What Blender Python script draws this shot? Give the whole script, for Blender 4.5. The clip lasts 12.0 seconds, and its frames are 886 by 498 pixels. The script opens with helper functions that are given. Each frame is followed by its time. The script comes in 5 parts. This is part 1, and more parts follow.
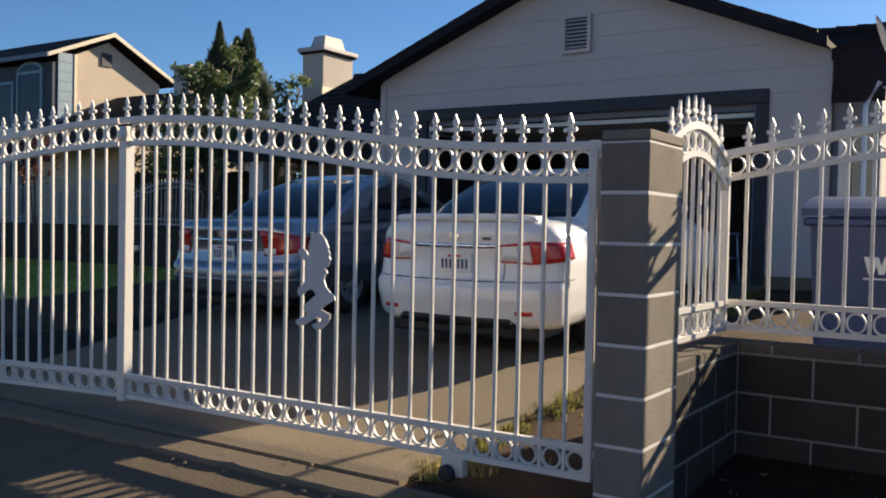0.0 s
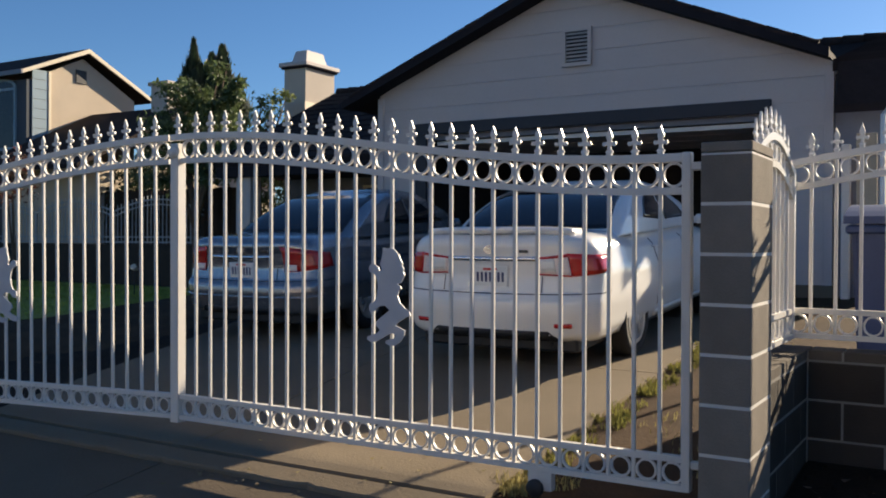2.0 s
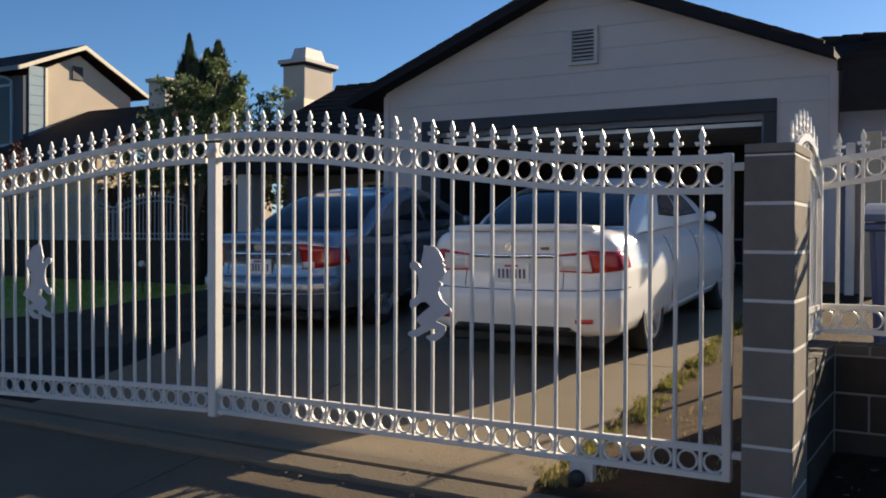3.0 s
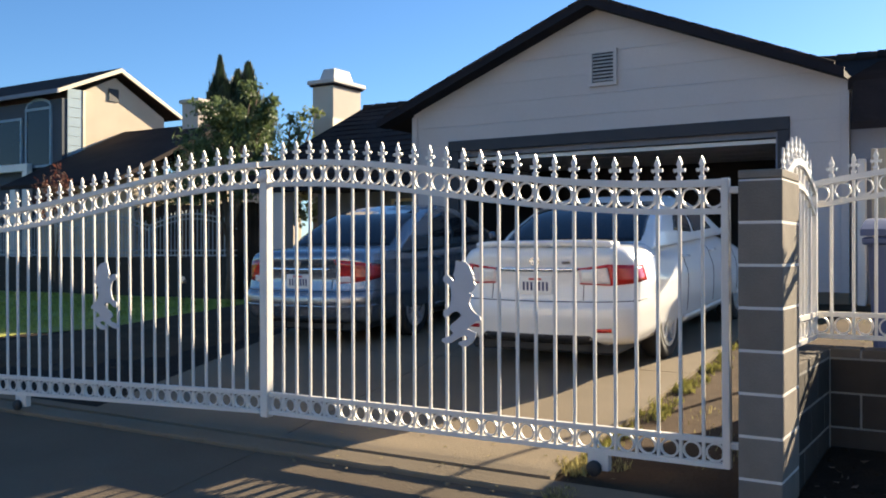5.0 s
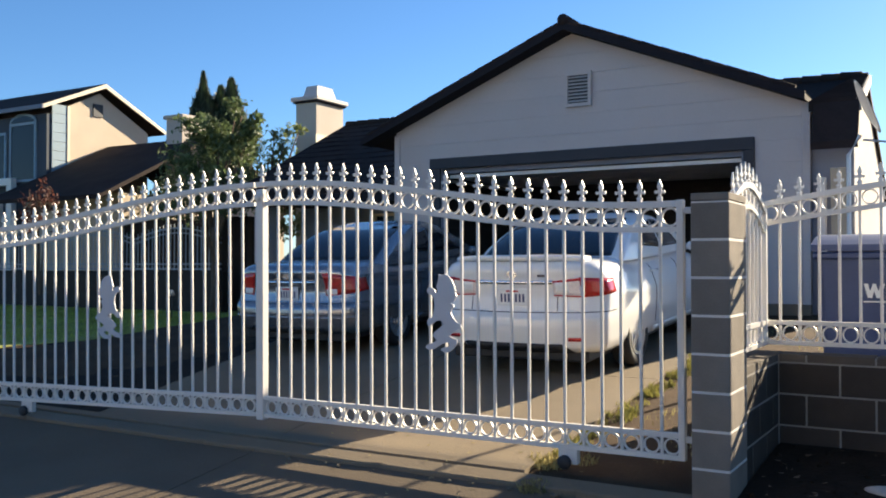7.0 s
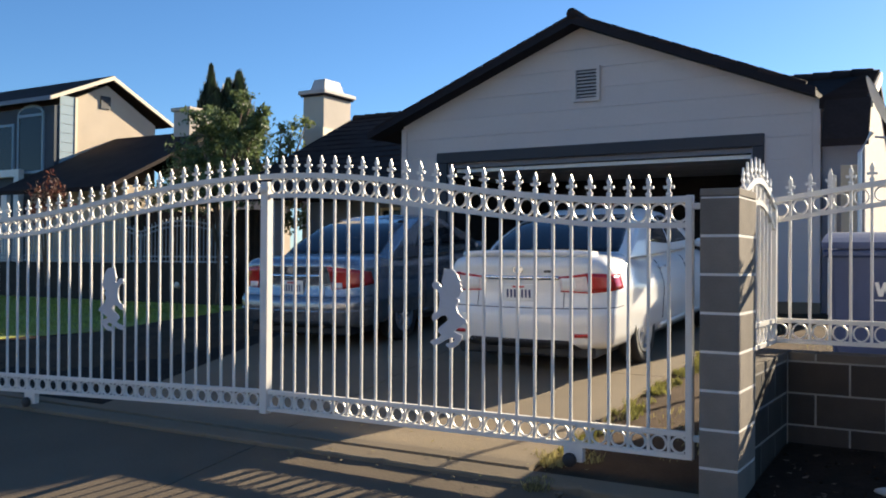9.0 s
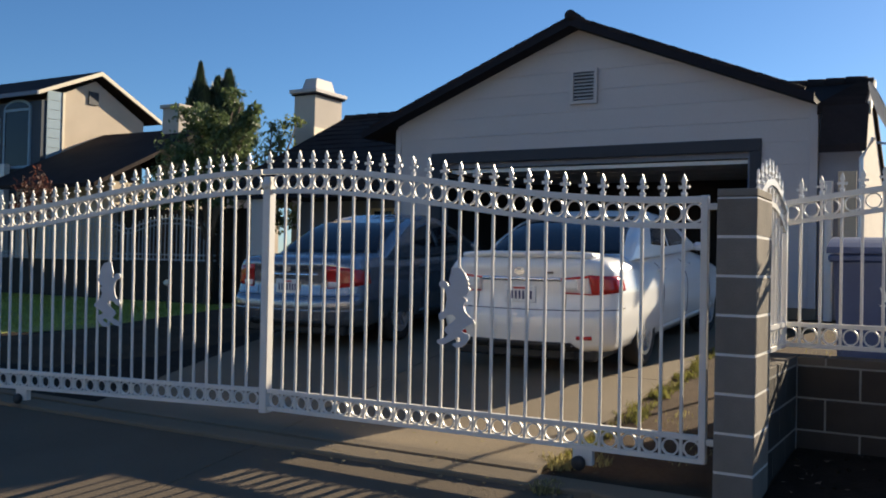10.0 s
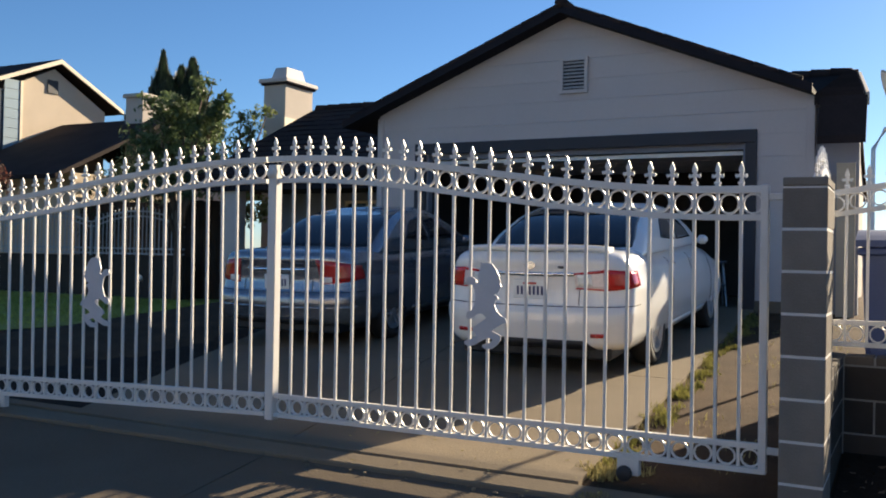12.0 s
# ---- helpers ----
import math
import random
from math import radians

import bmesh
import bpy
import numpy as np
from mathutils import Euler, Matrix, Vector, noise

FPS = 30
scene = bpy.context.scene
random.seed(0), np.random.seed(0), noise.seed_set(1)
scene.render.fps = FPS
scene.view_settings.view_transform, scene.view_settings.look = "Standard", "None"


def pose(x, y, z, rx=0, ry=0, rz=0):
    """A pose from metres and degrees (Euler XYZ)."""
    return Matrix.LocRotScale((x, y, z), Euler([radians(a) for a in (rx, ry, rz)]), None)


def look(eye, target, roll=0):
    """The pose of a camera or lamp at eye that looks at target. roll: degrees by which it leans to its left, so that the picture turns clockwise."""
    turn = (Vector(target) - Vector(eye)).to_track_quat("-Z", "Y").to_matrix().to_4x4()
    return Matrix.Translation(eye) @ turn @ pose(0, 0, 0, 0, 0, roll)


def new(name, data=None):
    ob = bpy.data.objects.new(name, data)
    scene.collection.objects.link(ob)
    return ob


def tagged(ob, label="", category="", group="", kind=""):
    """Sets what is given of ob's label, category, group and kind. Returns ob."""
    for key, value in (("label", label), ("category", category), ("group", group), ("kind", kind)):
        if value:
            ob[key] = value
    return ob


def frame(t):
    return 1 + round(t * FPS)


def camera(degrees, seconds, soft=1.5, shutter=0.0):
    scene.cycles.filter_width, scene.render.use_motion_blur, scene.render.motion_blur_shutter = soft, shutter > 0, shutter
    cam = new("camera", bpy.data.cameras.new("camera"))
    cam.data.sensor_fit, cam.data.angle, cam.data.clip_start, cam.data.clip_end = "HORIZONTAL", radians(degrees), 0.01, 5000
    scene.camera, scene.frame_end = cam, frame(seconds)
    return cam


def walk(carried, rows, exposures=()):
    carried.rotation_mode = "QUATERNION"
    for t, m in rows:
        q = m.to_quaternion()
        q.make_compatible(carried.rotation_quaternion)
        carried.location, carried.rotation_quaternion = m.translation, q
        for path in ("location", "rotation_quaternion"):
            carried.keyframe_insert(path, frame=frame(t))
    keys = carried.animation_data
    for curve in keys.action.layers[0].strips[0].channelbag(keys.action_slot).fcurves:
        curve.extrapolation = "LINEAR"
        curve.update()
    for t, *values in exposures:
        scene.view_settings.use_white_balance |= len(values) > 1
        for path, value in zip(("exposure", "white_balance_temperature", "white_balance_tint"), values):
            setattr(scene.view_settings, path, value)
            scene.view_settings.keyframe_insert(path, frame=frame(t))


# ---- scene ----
cam = camera(52.0, 12.0, 1.9)
PATH = [
    (0, (1.574, -3.566, 1.215), (0.477, -1.895, 1.168), 1.3),
    (0.5, (1.409, -3.661, 1.228), (0.338, -1.972, 1.185), 1.0),
    (1, (1.29, -3.719, 1.224), (0.232, -2.022, 1.19), 0.5),
    (1.5, (1.198, -3.772, 1.212), (0.15, -2.068, 1.191), 0.4),
    (2, (1.1, -3.854, 1.212), (0.068, -2.141, 1.195), 0.4),
    (2.5, (0.973, -3.98, 1.223), (-0.034, -2.252, 1.2), 0.3),
    (3, (0.933, -4.092, 1.218), (-0.078, -2.366, 1.193), 0.4),
    (5, (1.191, -4.591, 1.231), (0.133, -2.893, 1.237), 0.0),
    (5.5, (1.316, -4.696, 1.227), (0.251, -3.003, 1.245), -0.0),
    (6, (1.424, -4.806, 1.234), (0.362, -3.112, 1.262), -0.1),
    (6.5, (1.45, -4.918, 1.231), (0.407, -3.212, 1.267), -0.1),
    (7, (1.434, -5.028, 1.233), (0.414, -3.308, 1.269), 0.0),
    (9, (1.408, -4.971, 1.229), (0.375, -3.258, 1.254), 0.5),
    (9.5, (1.349, -4.973, 1.214), (0.326, -3.255, 1.243), 0.9),
    (10, (1.234, -4.962, 1.198), (0.23, -3.232, 1.23), 1.3),
    (10.5, (1.097, -4.934, 1.199), (0.117, -3.191, 1.231), 1.5),
    (11, (0.964, -4.891, 1.197), (0.003, -3.137, 1.224), 1.5),
    (11.5, (0.827, -4.847, 1.204), (-0.116, -3.084, 1.225), 1.3),
    (12, (0.67, -4.787, 1.199), (-0.255, -3.014, 1.218), 1.2),
]
EXPOSE = [(0, 1.23, 6450, 10), (2.5, 1.13, 6450, 10), (3.2, 1.13, 6450, 10), (4.8, 1.76, 6540, 8), (5.5, 1.94, 6540, 8), (6.5, 1.84, 6440, 8), (7.2, 1.78, 6440, 8), (8.8, 1.69, 6340, 8), (9.1, 1.59, 6340, 8), (9.6, 1.28, 6320, 8), (10.5, 1.19, 6320, 8), (12, 1.42, 6520, 9)]
walk(cam, [(t, look(eye, target, roll)) for t, eye, target, roll in PATH], EXPOSE)


# ---------- world, sun, exposure ----------
SUN_AZ, SUN_EL = 18.1, 21.8        # degrees to the right of +y, and above the horizon
world = bpy.data.worlds.new("sky")
scene.world = world
world.use_nodes = True
wn = world.node_tree.nodes
wbg = wn["Background"]
sky = wn.new("ShaderNodeTexSky")
sky.sky_type = 'NISHITA'
sky.sun_disc = False
sky.sun_elevation = radians(SUN_EL)
sky.sun_rotation = radians(SUN_AZ)
sky.air_density, sky.dust_density, sky.ozone_density = 1.0, 0.5, 5.5
sky.altitude = 1200
wbg.inputs["Strength"].default_value = 0.052
deep = wn.new("ShaderNodeHueSaturation")
deep.inputs["Saturation"].default_value = 1.06
world.node_tree.links.new(sky.outputs[0], deep.inputs["Color"])
world.node_tree.links.new(deep.outputs[0], wbg.inputs["Color"])
sun_data = bpy.data.lights.new("sun", 'SUN')
sun_data.energy = 5.0
sun_data.angle = radians(0.55)
sun_data.color = (1.0, 0.83, 0.60)
sun = new("sun", sun_data)
sdir = Vector((math.sin(radians(SUN_AZ)) * math.cos(radians(SUN_EL)), math.cos(radians(SUN_AZ)) * math.cos(radians(SUN_EL)), math.sin(radians(SUN_EL))))
sun.matrix_world = look(sdir * 60, (0, 0, 0))


# ---------- materials ----------
def mat(name, base, rough=0.6, metal=0.0, var=0.12, scale=3.0, fine=40.0, bump=0.02, tint=None, coat=0.0, rnd=0.0, spec=0.5, stain=0.0):
    """Base colour with stains at a large and grain at a small scale, in object space metres."""
    m = bpy.data.materials.new(name)
    m.use_nodes = True
    n, l = m.node_tree.nodes, m.node_tree.links
    b = n["Principled BSDF"]
    b.inputs["Roughness"].default_value = rough
    b.inputs["Metallic"].default_value = metal
    b.inputs["Coat Weight"].default_value = coat
    b.inputs["Specular IOR Level"].default_value = spec
    tc = n.new("ShaderNodeTexCoord")
    big = n.new("ShaderNodeTexNoise")
    big.inputs["Scale"].default_value = scale
    big.inputs["Detail"].default_value = 5
    sm = n.new("ShaderNodeTexNoise")
    sm.inputs["Scale"].default_value = fine
    sm.inputs["Detail"].default_value = 4
    for t in (big, sm):
        l.new(tc.outputs["Object"], t.inputs["Vector"])
    add = n.new("ShaderNodeMath")
    add.operation = 'MULTIPLY_ADD'
    l.new(sm.outputs["Fac"], add.inputs[0])
    add.inputs[1].default_value = 0.4
    l.new(big.outputs["Fac"], add.inputs[2])
    ramp = n.new("ShaderNodeMapRange")
    ramp.inputs["From Min"].default_value, ramp.inputs["From Max"].default_value = 0.4, 1.0
    l.new(add.outputs[0], ramp.inputs["Value"])
    mix = n.new("ShaderNodeMix")
    mix.data_type = 'RGBA'
    lo = tuple(c * (1 - var) for c in base)
    hi = tint or tuple(min(1, c * (1 + var)) for c in base)
    mix.inputs[6].default_value, mix.inputs[7].default_value = (*lo, 1), (*hi, 1)
    l.new(ramp.outputs[0], mix.inputs[0])
    out = mix.outputs[2]
    if rnd:
        oi = n.new("ShaderNodeObjectInfo")
        r2 = n.new("ShaderNodeMapRange")
        r2.inputs["To Min"].default_value, r2.inputs["To Max"].default_value = 1 - rnd, 1 + rnd
        l.new(oi.outputs["Random"], r2.inputs["Value"])
        hsv = n.new("ShaderNodeHueSaturation")
        l.new(r2.outputs[0], hsv.inputs["Value"])
        l.new(out, hsv.inputs["Color"])
        out = hsv.outputs[0]
    if stain:
        mu = n.new("ShaderNodeTexNoise")
        mu.inputs["Scale"].default_value = scale * 0.35
        mu.inputs["Detail"].default_value = 8
        l.new(tc.outputs["Object"], mu.inputs["Vector"])
        mr = n.new("ShaderNodeMapRange")
        mr.inputs["From Min"].default_value, mr.inputs["From Max"].default_value = 0.5, 0.72
        mr.inputs["To Max"].default_value = stain
        l.new(mu.outputs["Fac"], mr.inputs["Value"])
        mx = n.new("ShaderNodeMix")
        mx.data_type = 'RGBA'
        mx.inputs[7].default_value = (base[0] * 0.45, base[1] * 0.42, base[2] * 0.38, 1)
        l.new(mr.outputs[0], mx.inputs[0])
        l.new(out, mx.inputs[6])
        out = mx.outputs[2]
    l.new(out, b.inputs["Base Color"])
    if bump:
        bp = n.new("ShaderNodeBump")
        bp.inputs["Strength"].default_value = 0.5
        bp.inputs["Distance"].default_value = bump
        l.new(sm.outputs["Fac"], bp.inputs["Height"])
        l.new(bp.outputs[0], b.inputs["Normal"])
    return m


def leaf_mat(name, base):
    m = mat(name, base, 0.55, var=0.3, scale=1.5, fine=9, bump=0)
    n, l = m.node_tree.nodes, m.node_tree.links
    b = n["Principled BSDF"]
    geo = n.new("ShaderNodeNewGeometry")
    hsv = n.new("ShaderNodeHueSaturation")
    mr = n.new("ShaderNodeMapRange")
    mr.inputs["To Min"].default_value, mr.inputs["To Max"].default_value = 0.6, 1.5
    l.new(geo.outputs["Random Per Island"], mr.inputs["Value"])
    l.new(mr.outputs[0], hsv.inputs["Value"])
    src = b.inputs["Base Color"].links[0].from_socket
    l.new(src, hsv.inputs["Color"])
    l.new(hsv.outputs[0], b.inputs["Base Color"])
    tr = n.new("ShaderNodeBsdfTranslucent")
    l.new(hsv.outputs[0], tr.inputs["Color"])
    ms = n.new("ShaderNodeMixShader")
    ms.inputs[0].default_value = 0.35
    l.new(b.outputs[0], ms.inputs[1])
    l.new(tr.outputs[0], ms.inputs[2])
    l.new(ms.outputs[0], n["Material Output"].inputs[0])
    return m


M_CONC = mat("concrete", (0.205, 0.165, 0.115), 0.85, var=0.14, scale=1.2, fine=70, bump=0.006, stain=0.35, spec=0.12)
M_APRON = mat("apron_concrete", (0.15, 0.118, 0.083), 0.88, var=0.18, scale=0.9, fine=60, bump=0.007, stain=0.6, spec=0.12)
M_DIRT = mat("dry_dirt", (0.068, 0.042, 0.023), 0.95, var=0.4, scale=2.5, fine=45, bump=0.016, spec=0.12)
M_LAWN = mat("lawn_soil", (0.30, 0.31, 0.06), 0.9, var=0.3, scale=2, fine=50, bump=0.03)
M_BLADE = leaf_mat("grass_blade", (0.34, 0.38, 0.07))
M_WEED = leaf_mat("green_weed", (0.21, 0.20, 0.055))
M_DRY = leaf_mat("dry_grass", (0.30, 0.26, 0.11))
M_WHITE = mat("white_gate_paint", (0.71, 0.675, 0.62), 0.38, var=0.05, scale=6, fine=90, bump=0.0015)
M_HORSE = mat("cut_plate_paint", (0.52, 0.52, 0.54), 0.45, var=0.07, scale=8, fine=70, bump=0.002)
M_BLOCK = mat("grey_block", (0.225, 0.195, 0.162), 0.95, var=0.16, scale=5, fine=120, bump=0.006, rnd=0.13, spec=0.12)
# Low walls' mortar and block: darker copies, with the walls' shade in the colour.
M_MORTARSHADE = mat("shaded_mortar", (0.25, 0.235, 0.21), 0.95, var=0.15, scale=9, fine=110, bump=0.004, spec=0.12)
M_BLOCKSHADE = mat("shaded_wall_block", (0.058, 0.049, 0.041), 0.95, var=0.18, scale=5, fine=120, bump=0.006, rnd=0.15, spec=0.12)
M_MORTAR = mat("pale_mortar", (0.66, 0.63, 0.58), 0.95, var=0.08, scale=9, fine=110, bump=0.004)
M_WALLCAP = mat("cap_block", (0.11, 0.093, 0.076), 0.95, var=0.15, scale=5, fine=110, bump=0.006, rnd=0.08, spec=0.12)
M_SIDING = mat("pale_siding", (0.53, 0.48, 0.455), 0.7, var=0.06, scale=0.8, fine=25, bump=0.004, rnd=0.025)
M_TRIMDK = mat("dark_trim", (0.018, 0.019, 0.026), 0.55, var=0.2, scale=2, fine=30, bump=0.003)
M_FASCIA = mat("dark_fascia", (0.022, 0.02, 0.024), 0.8, spec=0.12, var=0.2, scale=2, fine=30, bump=0.004)
M_EAVE = mat("matt_black_eave", (0.012, 0.011, 0.013), 1.0, var=0.2, scale=2, fine=30, bump=0.0, spec=0.0)
M_ROOF = mat("dark_roof_tile", (0.035, 0.026, 0.024), 0.9, spec=0.12, var=0.3, scale=1.5, fine=25, bump=0.012, rnd=0.2)
M_STUCCO = mat("tan_stucco", (0.56, 0.46, 0.35), 0.9, var=0.08, scale=1.2, fine=45, bump=0.012)
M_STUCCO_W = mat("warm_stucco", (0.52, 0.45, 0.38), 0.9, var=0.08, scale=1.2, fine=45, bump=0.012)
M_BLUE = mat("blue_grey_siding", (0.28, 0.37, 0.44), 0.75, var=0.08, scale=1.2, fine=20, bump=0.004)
# Darker copy of the blue-grey siding: the front wall's shade, put into its colour.
M_BLUESHADE = mat("shaded_blue_siding", (0.05, 0.062, 0.08), 0.75, var=0.1, scale=1.2, fine=20, bump=0.004)
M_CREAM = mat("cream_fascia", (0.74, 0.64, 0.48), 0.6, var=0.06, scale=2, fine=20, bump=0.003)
# Grey paint on joinery and metal; on house walls it carries their shade.
M_GREYPAINT_SHADE = mat("grey_paint_and_shade", (0.20, 0.22, 0.27), 0.7, var=0.08, scale=2, fine=25, bump=0.003)
# Walls and ceiling inside the garage: the room's shade is in this dark colour.
M_INSHADE = mat("garage_interior", (0.06, 0.056, 0.056), 0.9, var=0.2, scale=1, fine=12, bump=0.003, spec=0.12)
M_METAL = mat("galvanised", (0.55, 0.55, 0.56), 0.4, metal=0.8, var=0.1, scale=4, fine=50, bump=0.001)
M_CARWHITE = mat("white_car_paint", (0.80, 0.79, 0.77), 0.25, var=0.02, scale=1, fine=10, bump=0, coat=0.6)
M_CARGREY = mat("silver_car_paint", (0.31, 0.315, 0.335), 0.26, metal=0.75, var=0.03, scale=1, fine=10, bump=0, coat=0.5)
M_TINT = mat("tinted_glass", (0.012, 0.014, 0.018), 0.06, var=0.05, scale=1, fine=5, bump=0, spec=0.5)
M_PANE = mat("window_pane", (0.012, 0.015, 0.02), 0.1, var=0.1, scale=1, fine=5, bump=0, spec=0.22)
M_RED = mat("red_lens", (0.50, 0.018, 0.015), 0.15, var=0.15, scale=30, fine=120, bump=0.0, coat=0.6)
M_CLEAR = mat("clear_lens", (0.80, 0.70, 0.67), 0.15, var=0.15, scale=30, fine=120, bump=0.0, coat=0.6)
M_CHROME = mat("chrome", (0.78, 0.78, 0.8), 0.15, metal=1.0, var=0.03, scale=5, fine=50, bump=0)
M_BLACK = mat("black_plastic", (0.02, 0.02, 0.022), 0.6, var=0.2, scale=5, fine=60, bump=0.001)
M_RUBBER = mat("tyre_rubber", (0.022, 0.021, 0.021), 0.85, var=0.2, scale=8, fine=60, bump=0.003)
M_ALLOY = mat("alloy", (0.62, 0.62, 0.63), 0.3, metal=0.7, var=0.05, scale=8, fine=60, bump=0)
M_PLATE = mat("plate_white", (0.78, 0.78, 0.76), 0.45, var=0.03, scale=20, fine=80, bump=0)
M_PLATEINK = mat("plate_ink", (0.05, 0.06, 0.14), 0.5, var=0.05, scale=20, fine=80, bump=0)
M_PLATERED = mat("plate_red", (0.55, 0.06, 0.05), 0.5, var=0.05, scale=20, fine=80, bump=0)
M_BIN = mat("blue_bin_plastic", (0.035, 0.06, 0.15), 0.5, var=0.15, scale=4, fine=50, bump=0.002)
M_LOGO = mat("white_print", (0.75, 0.76, 0.75), 0.5, var=0.08, scale=10, fine=60, bump=0)
M_WOOD = mat("weathered_fence_wood", (0.05, 0.036, 0.027), 0.9, var=0.25, scale=2.5, fine=35, bump=0.008, rnd=0.2, spec=0.12)
M_BOARD = mat("pale_board", (0.55, 0.44, 0.30), 0.8, var=0.12, scale=3, fine=30, bump=0.004)
M_BARK = mat("bark", (0.12, 0.085, 0.06), 0.95, var=0.3, scale=6, fine=40, bump=0.03)
M_LEAF = leaf_mat("broad_leaf", (0.115, 0.155, 0.065))
M_LEAFY = leaf_mat("yellow_leaf", (0.22, 0.25, 0.09))
M_NEEDLE = leaf_mat("cypress_needle", (0.03, 0.05, 0.022))
M_DISH = mat("dish_grey", (0.40, 0.41, 0.43), 0.5, var=0.08, scale=4, fine=40, bump=0.001)
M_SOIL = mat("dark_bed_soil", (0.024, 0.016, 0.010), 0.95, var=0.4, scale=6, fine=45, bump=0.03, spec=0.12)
M_STONE = mat("pebble", (0.42, 0.38, 0.33), 0.9, var=0.2, scale=20, fine=100, bump=0.004, rnd=0.25)


# ---------- mesh helpers ----------
def mesh_of(name, bm, smooth=False):
    me = bpy.data.meshes.new(name)
    bmesh.ops.recalc_face_normals(bm, faces=bm.faces)
    bm.to_mesh(me)
    bm.free()
    if smooth:
        for p in me.polygons:
            p.use_smooth = True
    return me


def part(name, bm, material, parent=None, label="", smooth=False, at=None):
    me = bm if isinstance(bm, bpy.types.Mesh) else mesh_of(name, bm, smooth)
    if material and not me.materials:
        me.materials.append(material)
    ob = new(name, me)
    if parent:
        ob.parent = parent
    if at is not None:
        ob.matrix_basis = at
    if label:
        ob["label"] = label
    return ob


def thing(name, label, category, m=None, group="", kind=""):
    ob = new(name)
    ob.empty_display_size = 0.1
    if m is not None:
        ob.matrix_basis = m
    return tagged(ob, label, category, group, kind)


def add_box(bm, x0, x1, y0, y1, z0, z1, bevel=0.0, m=None):
    vs = [bm.verts.new((x, y, z)) for x in (x0, x1) for y in (y0, y1) for z in (z0, z1)]
    fs = [bm.faces.new([vs[i] for i in f]) for f in ((0, 1, 3, 2), (4, 6, 7, 5), (0, 4, 5, 1), (2, 3, 7, 6), (0, 2, 6, 4), (1, 5, 7, 3))]
    if bevel:
        es = list({e for f in fs for e in f.edges})
        r = bmesh.ops.bevel(bm, geom=es, offset=bevel, segments=1, affect='EDGES', profile=0.5)
        vs = list({v for f in r["faces"] for v in f.verts} | {v for v in vs if v.is_valid})
    if m is not None:
        for v in vs:
            v.co = m @ v.co
    return bm


def box(x0, x1, y0, y1, z0, z1, bevel=0.0):
    return add_box(bmesh.new(), x0, x1, y0, y1, z0, z1, bevel)


def prism(pts, depth, axis='y', bevel=0.0):
    """A flat outline pulled into a solid along an axis; pts are (a, z) for y and x, (x, y) for z."""
    bm = bmesh.new()
    def put(a, b, d):
        return {'y': (a, d, b), 'x': (d, a, b), 'z': (a, b, d)}[axis]
    lo = [bm.verts.new(put(a, b, depth[0])) for a, b in pts]
    hi = [bm.verts.new(put(a, b, depth[1])) for a, b in pts]
    bm.faces.new(lo)
    bm.faces.new(hi[::-1])
    n = len(pts)
    for i in range(n):
        bm.faces.new((lo[i], hi[i], hi[(i + 1) % n], lo[(i + 1) % n]))
    if bevel:
        bmesh.ops.bevel(bm, geom=bm.edges[:], offset=bevel, segments=1, affect='EDGES')
    return bm


def lathe(profile, n=24, m=None, bm=None):
    """Turn (r, z) round the z axis."""
    bm = bm or bmesh.new()
    rings = []
    for r, z in profile:
        ring = []
        for i in range(n):
            a = 2 * math.pi * i / n
            p = Vector((r * math.cos(a), r * math.sin(a), z))
            ring.append(bm.verts.new(m @ p if m is not None else p))
        rings.append(ring)
    for a, b in zip(rings, rings[1:]):
        for i in range(n):
            bm.faces.new((a[i], a[(i + 1) % n], b[(i + 1) % n], b[i]))
    if profile[0][0] > 1e-5:
        bm.faces.new(rings[0][::-1])
    if profile[-1][0] > 1e-5:
        bm.faces.new(rings[-1])
    bmesh.ops.remove_doubles(bm, verts=bm.verts, dist=1e-5)
    return bm


def tube(points, radii, n=8, bm=None):
    bm = bm or bmesh.new()
    pts = [Vector(p) for p in points]
    if not hasattr(radii, "__len__"):
        radii = [radii] * len(pts)
    prev = None
    for i, p in enumerate(pts):
        d = (pts[min(i + 1, len(pts) - 1)] - pts[max(i - 1, 0)]).normalized()
        up = Vector((0, 0, 1)) if abs(d.z) < 0.9 else Vector((1, 0, 0))
        a = d.cross(up).normalized()
        b = d.cross(a)
        ring = [bm.verts.new(p + radii[i] * (math.cos(2 * math.pi * k / n) * a + math.sin(2 * math.pi * k / n) * b)) for k in range(n)]
        if prev:
            for k in range(n):
                bm.faces.new((prev[k], prev[(k + 1) % n], ring[(k + 1) % n], ring[k]))
        else:
            bm.faces.new(ring[::-1])
        prev = ring
    bm.faces.new(prev)
    return bm


def gz(y):
    """Height of the paved ground: the drive climbs to the garage, the apron falls to the street."""
    if y >= 8:
        return 0.60
    if y >= 0:
        return 0.02 + 0.0725 * y
    if y >= -5:
        return 0.02 + 0.14 * y
    return -0.68


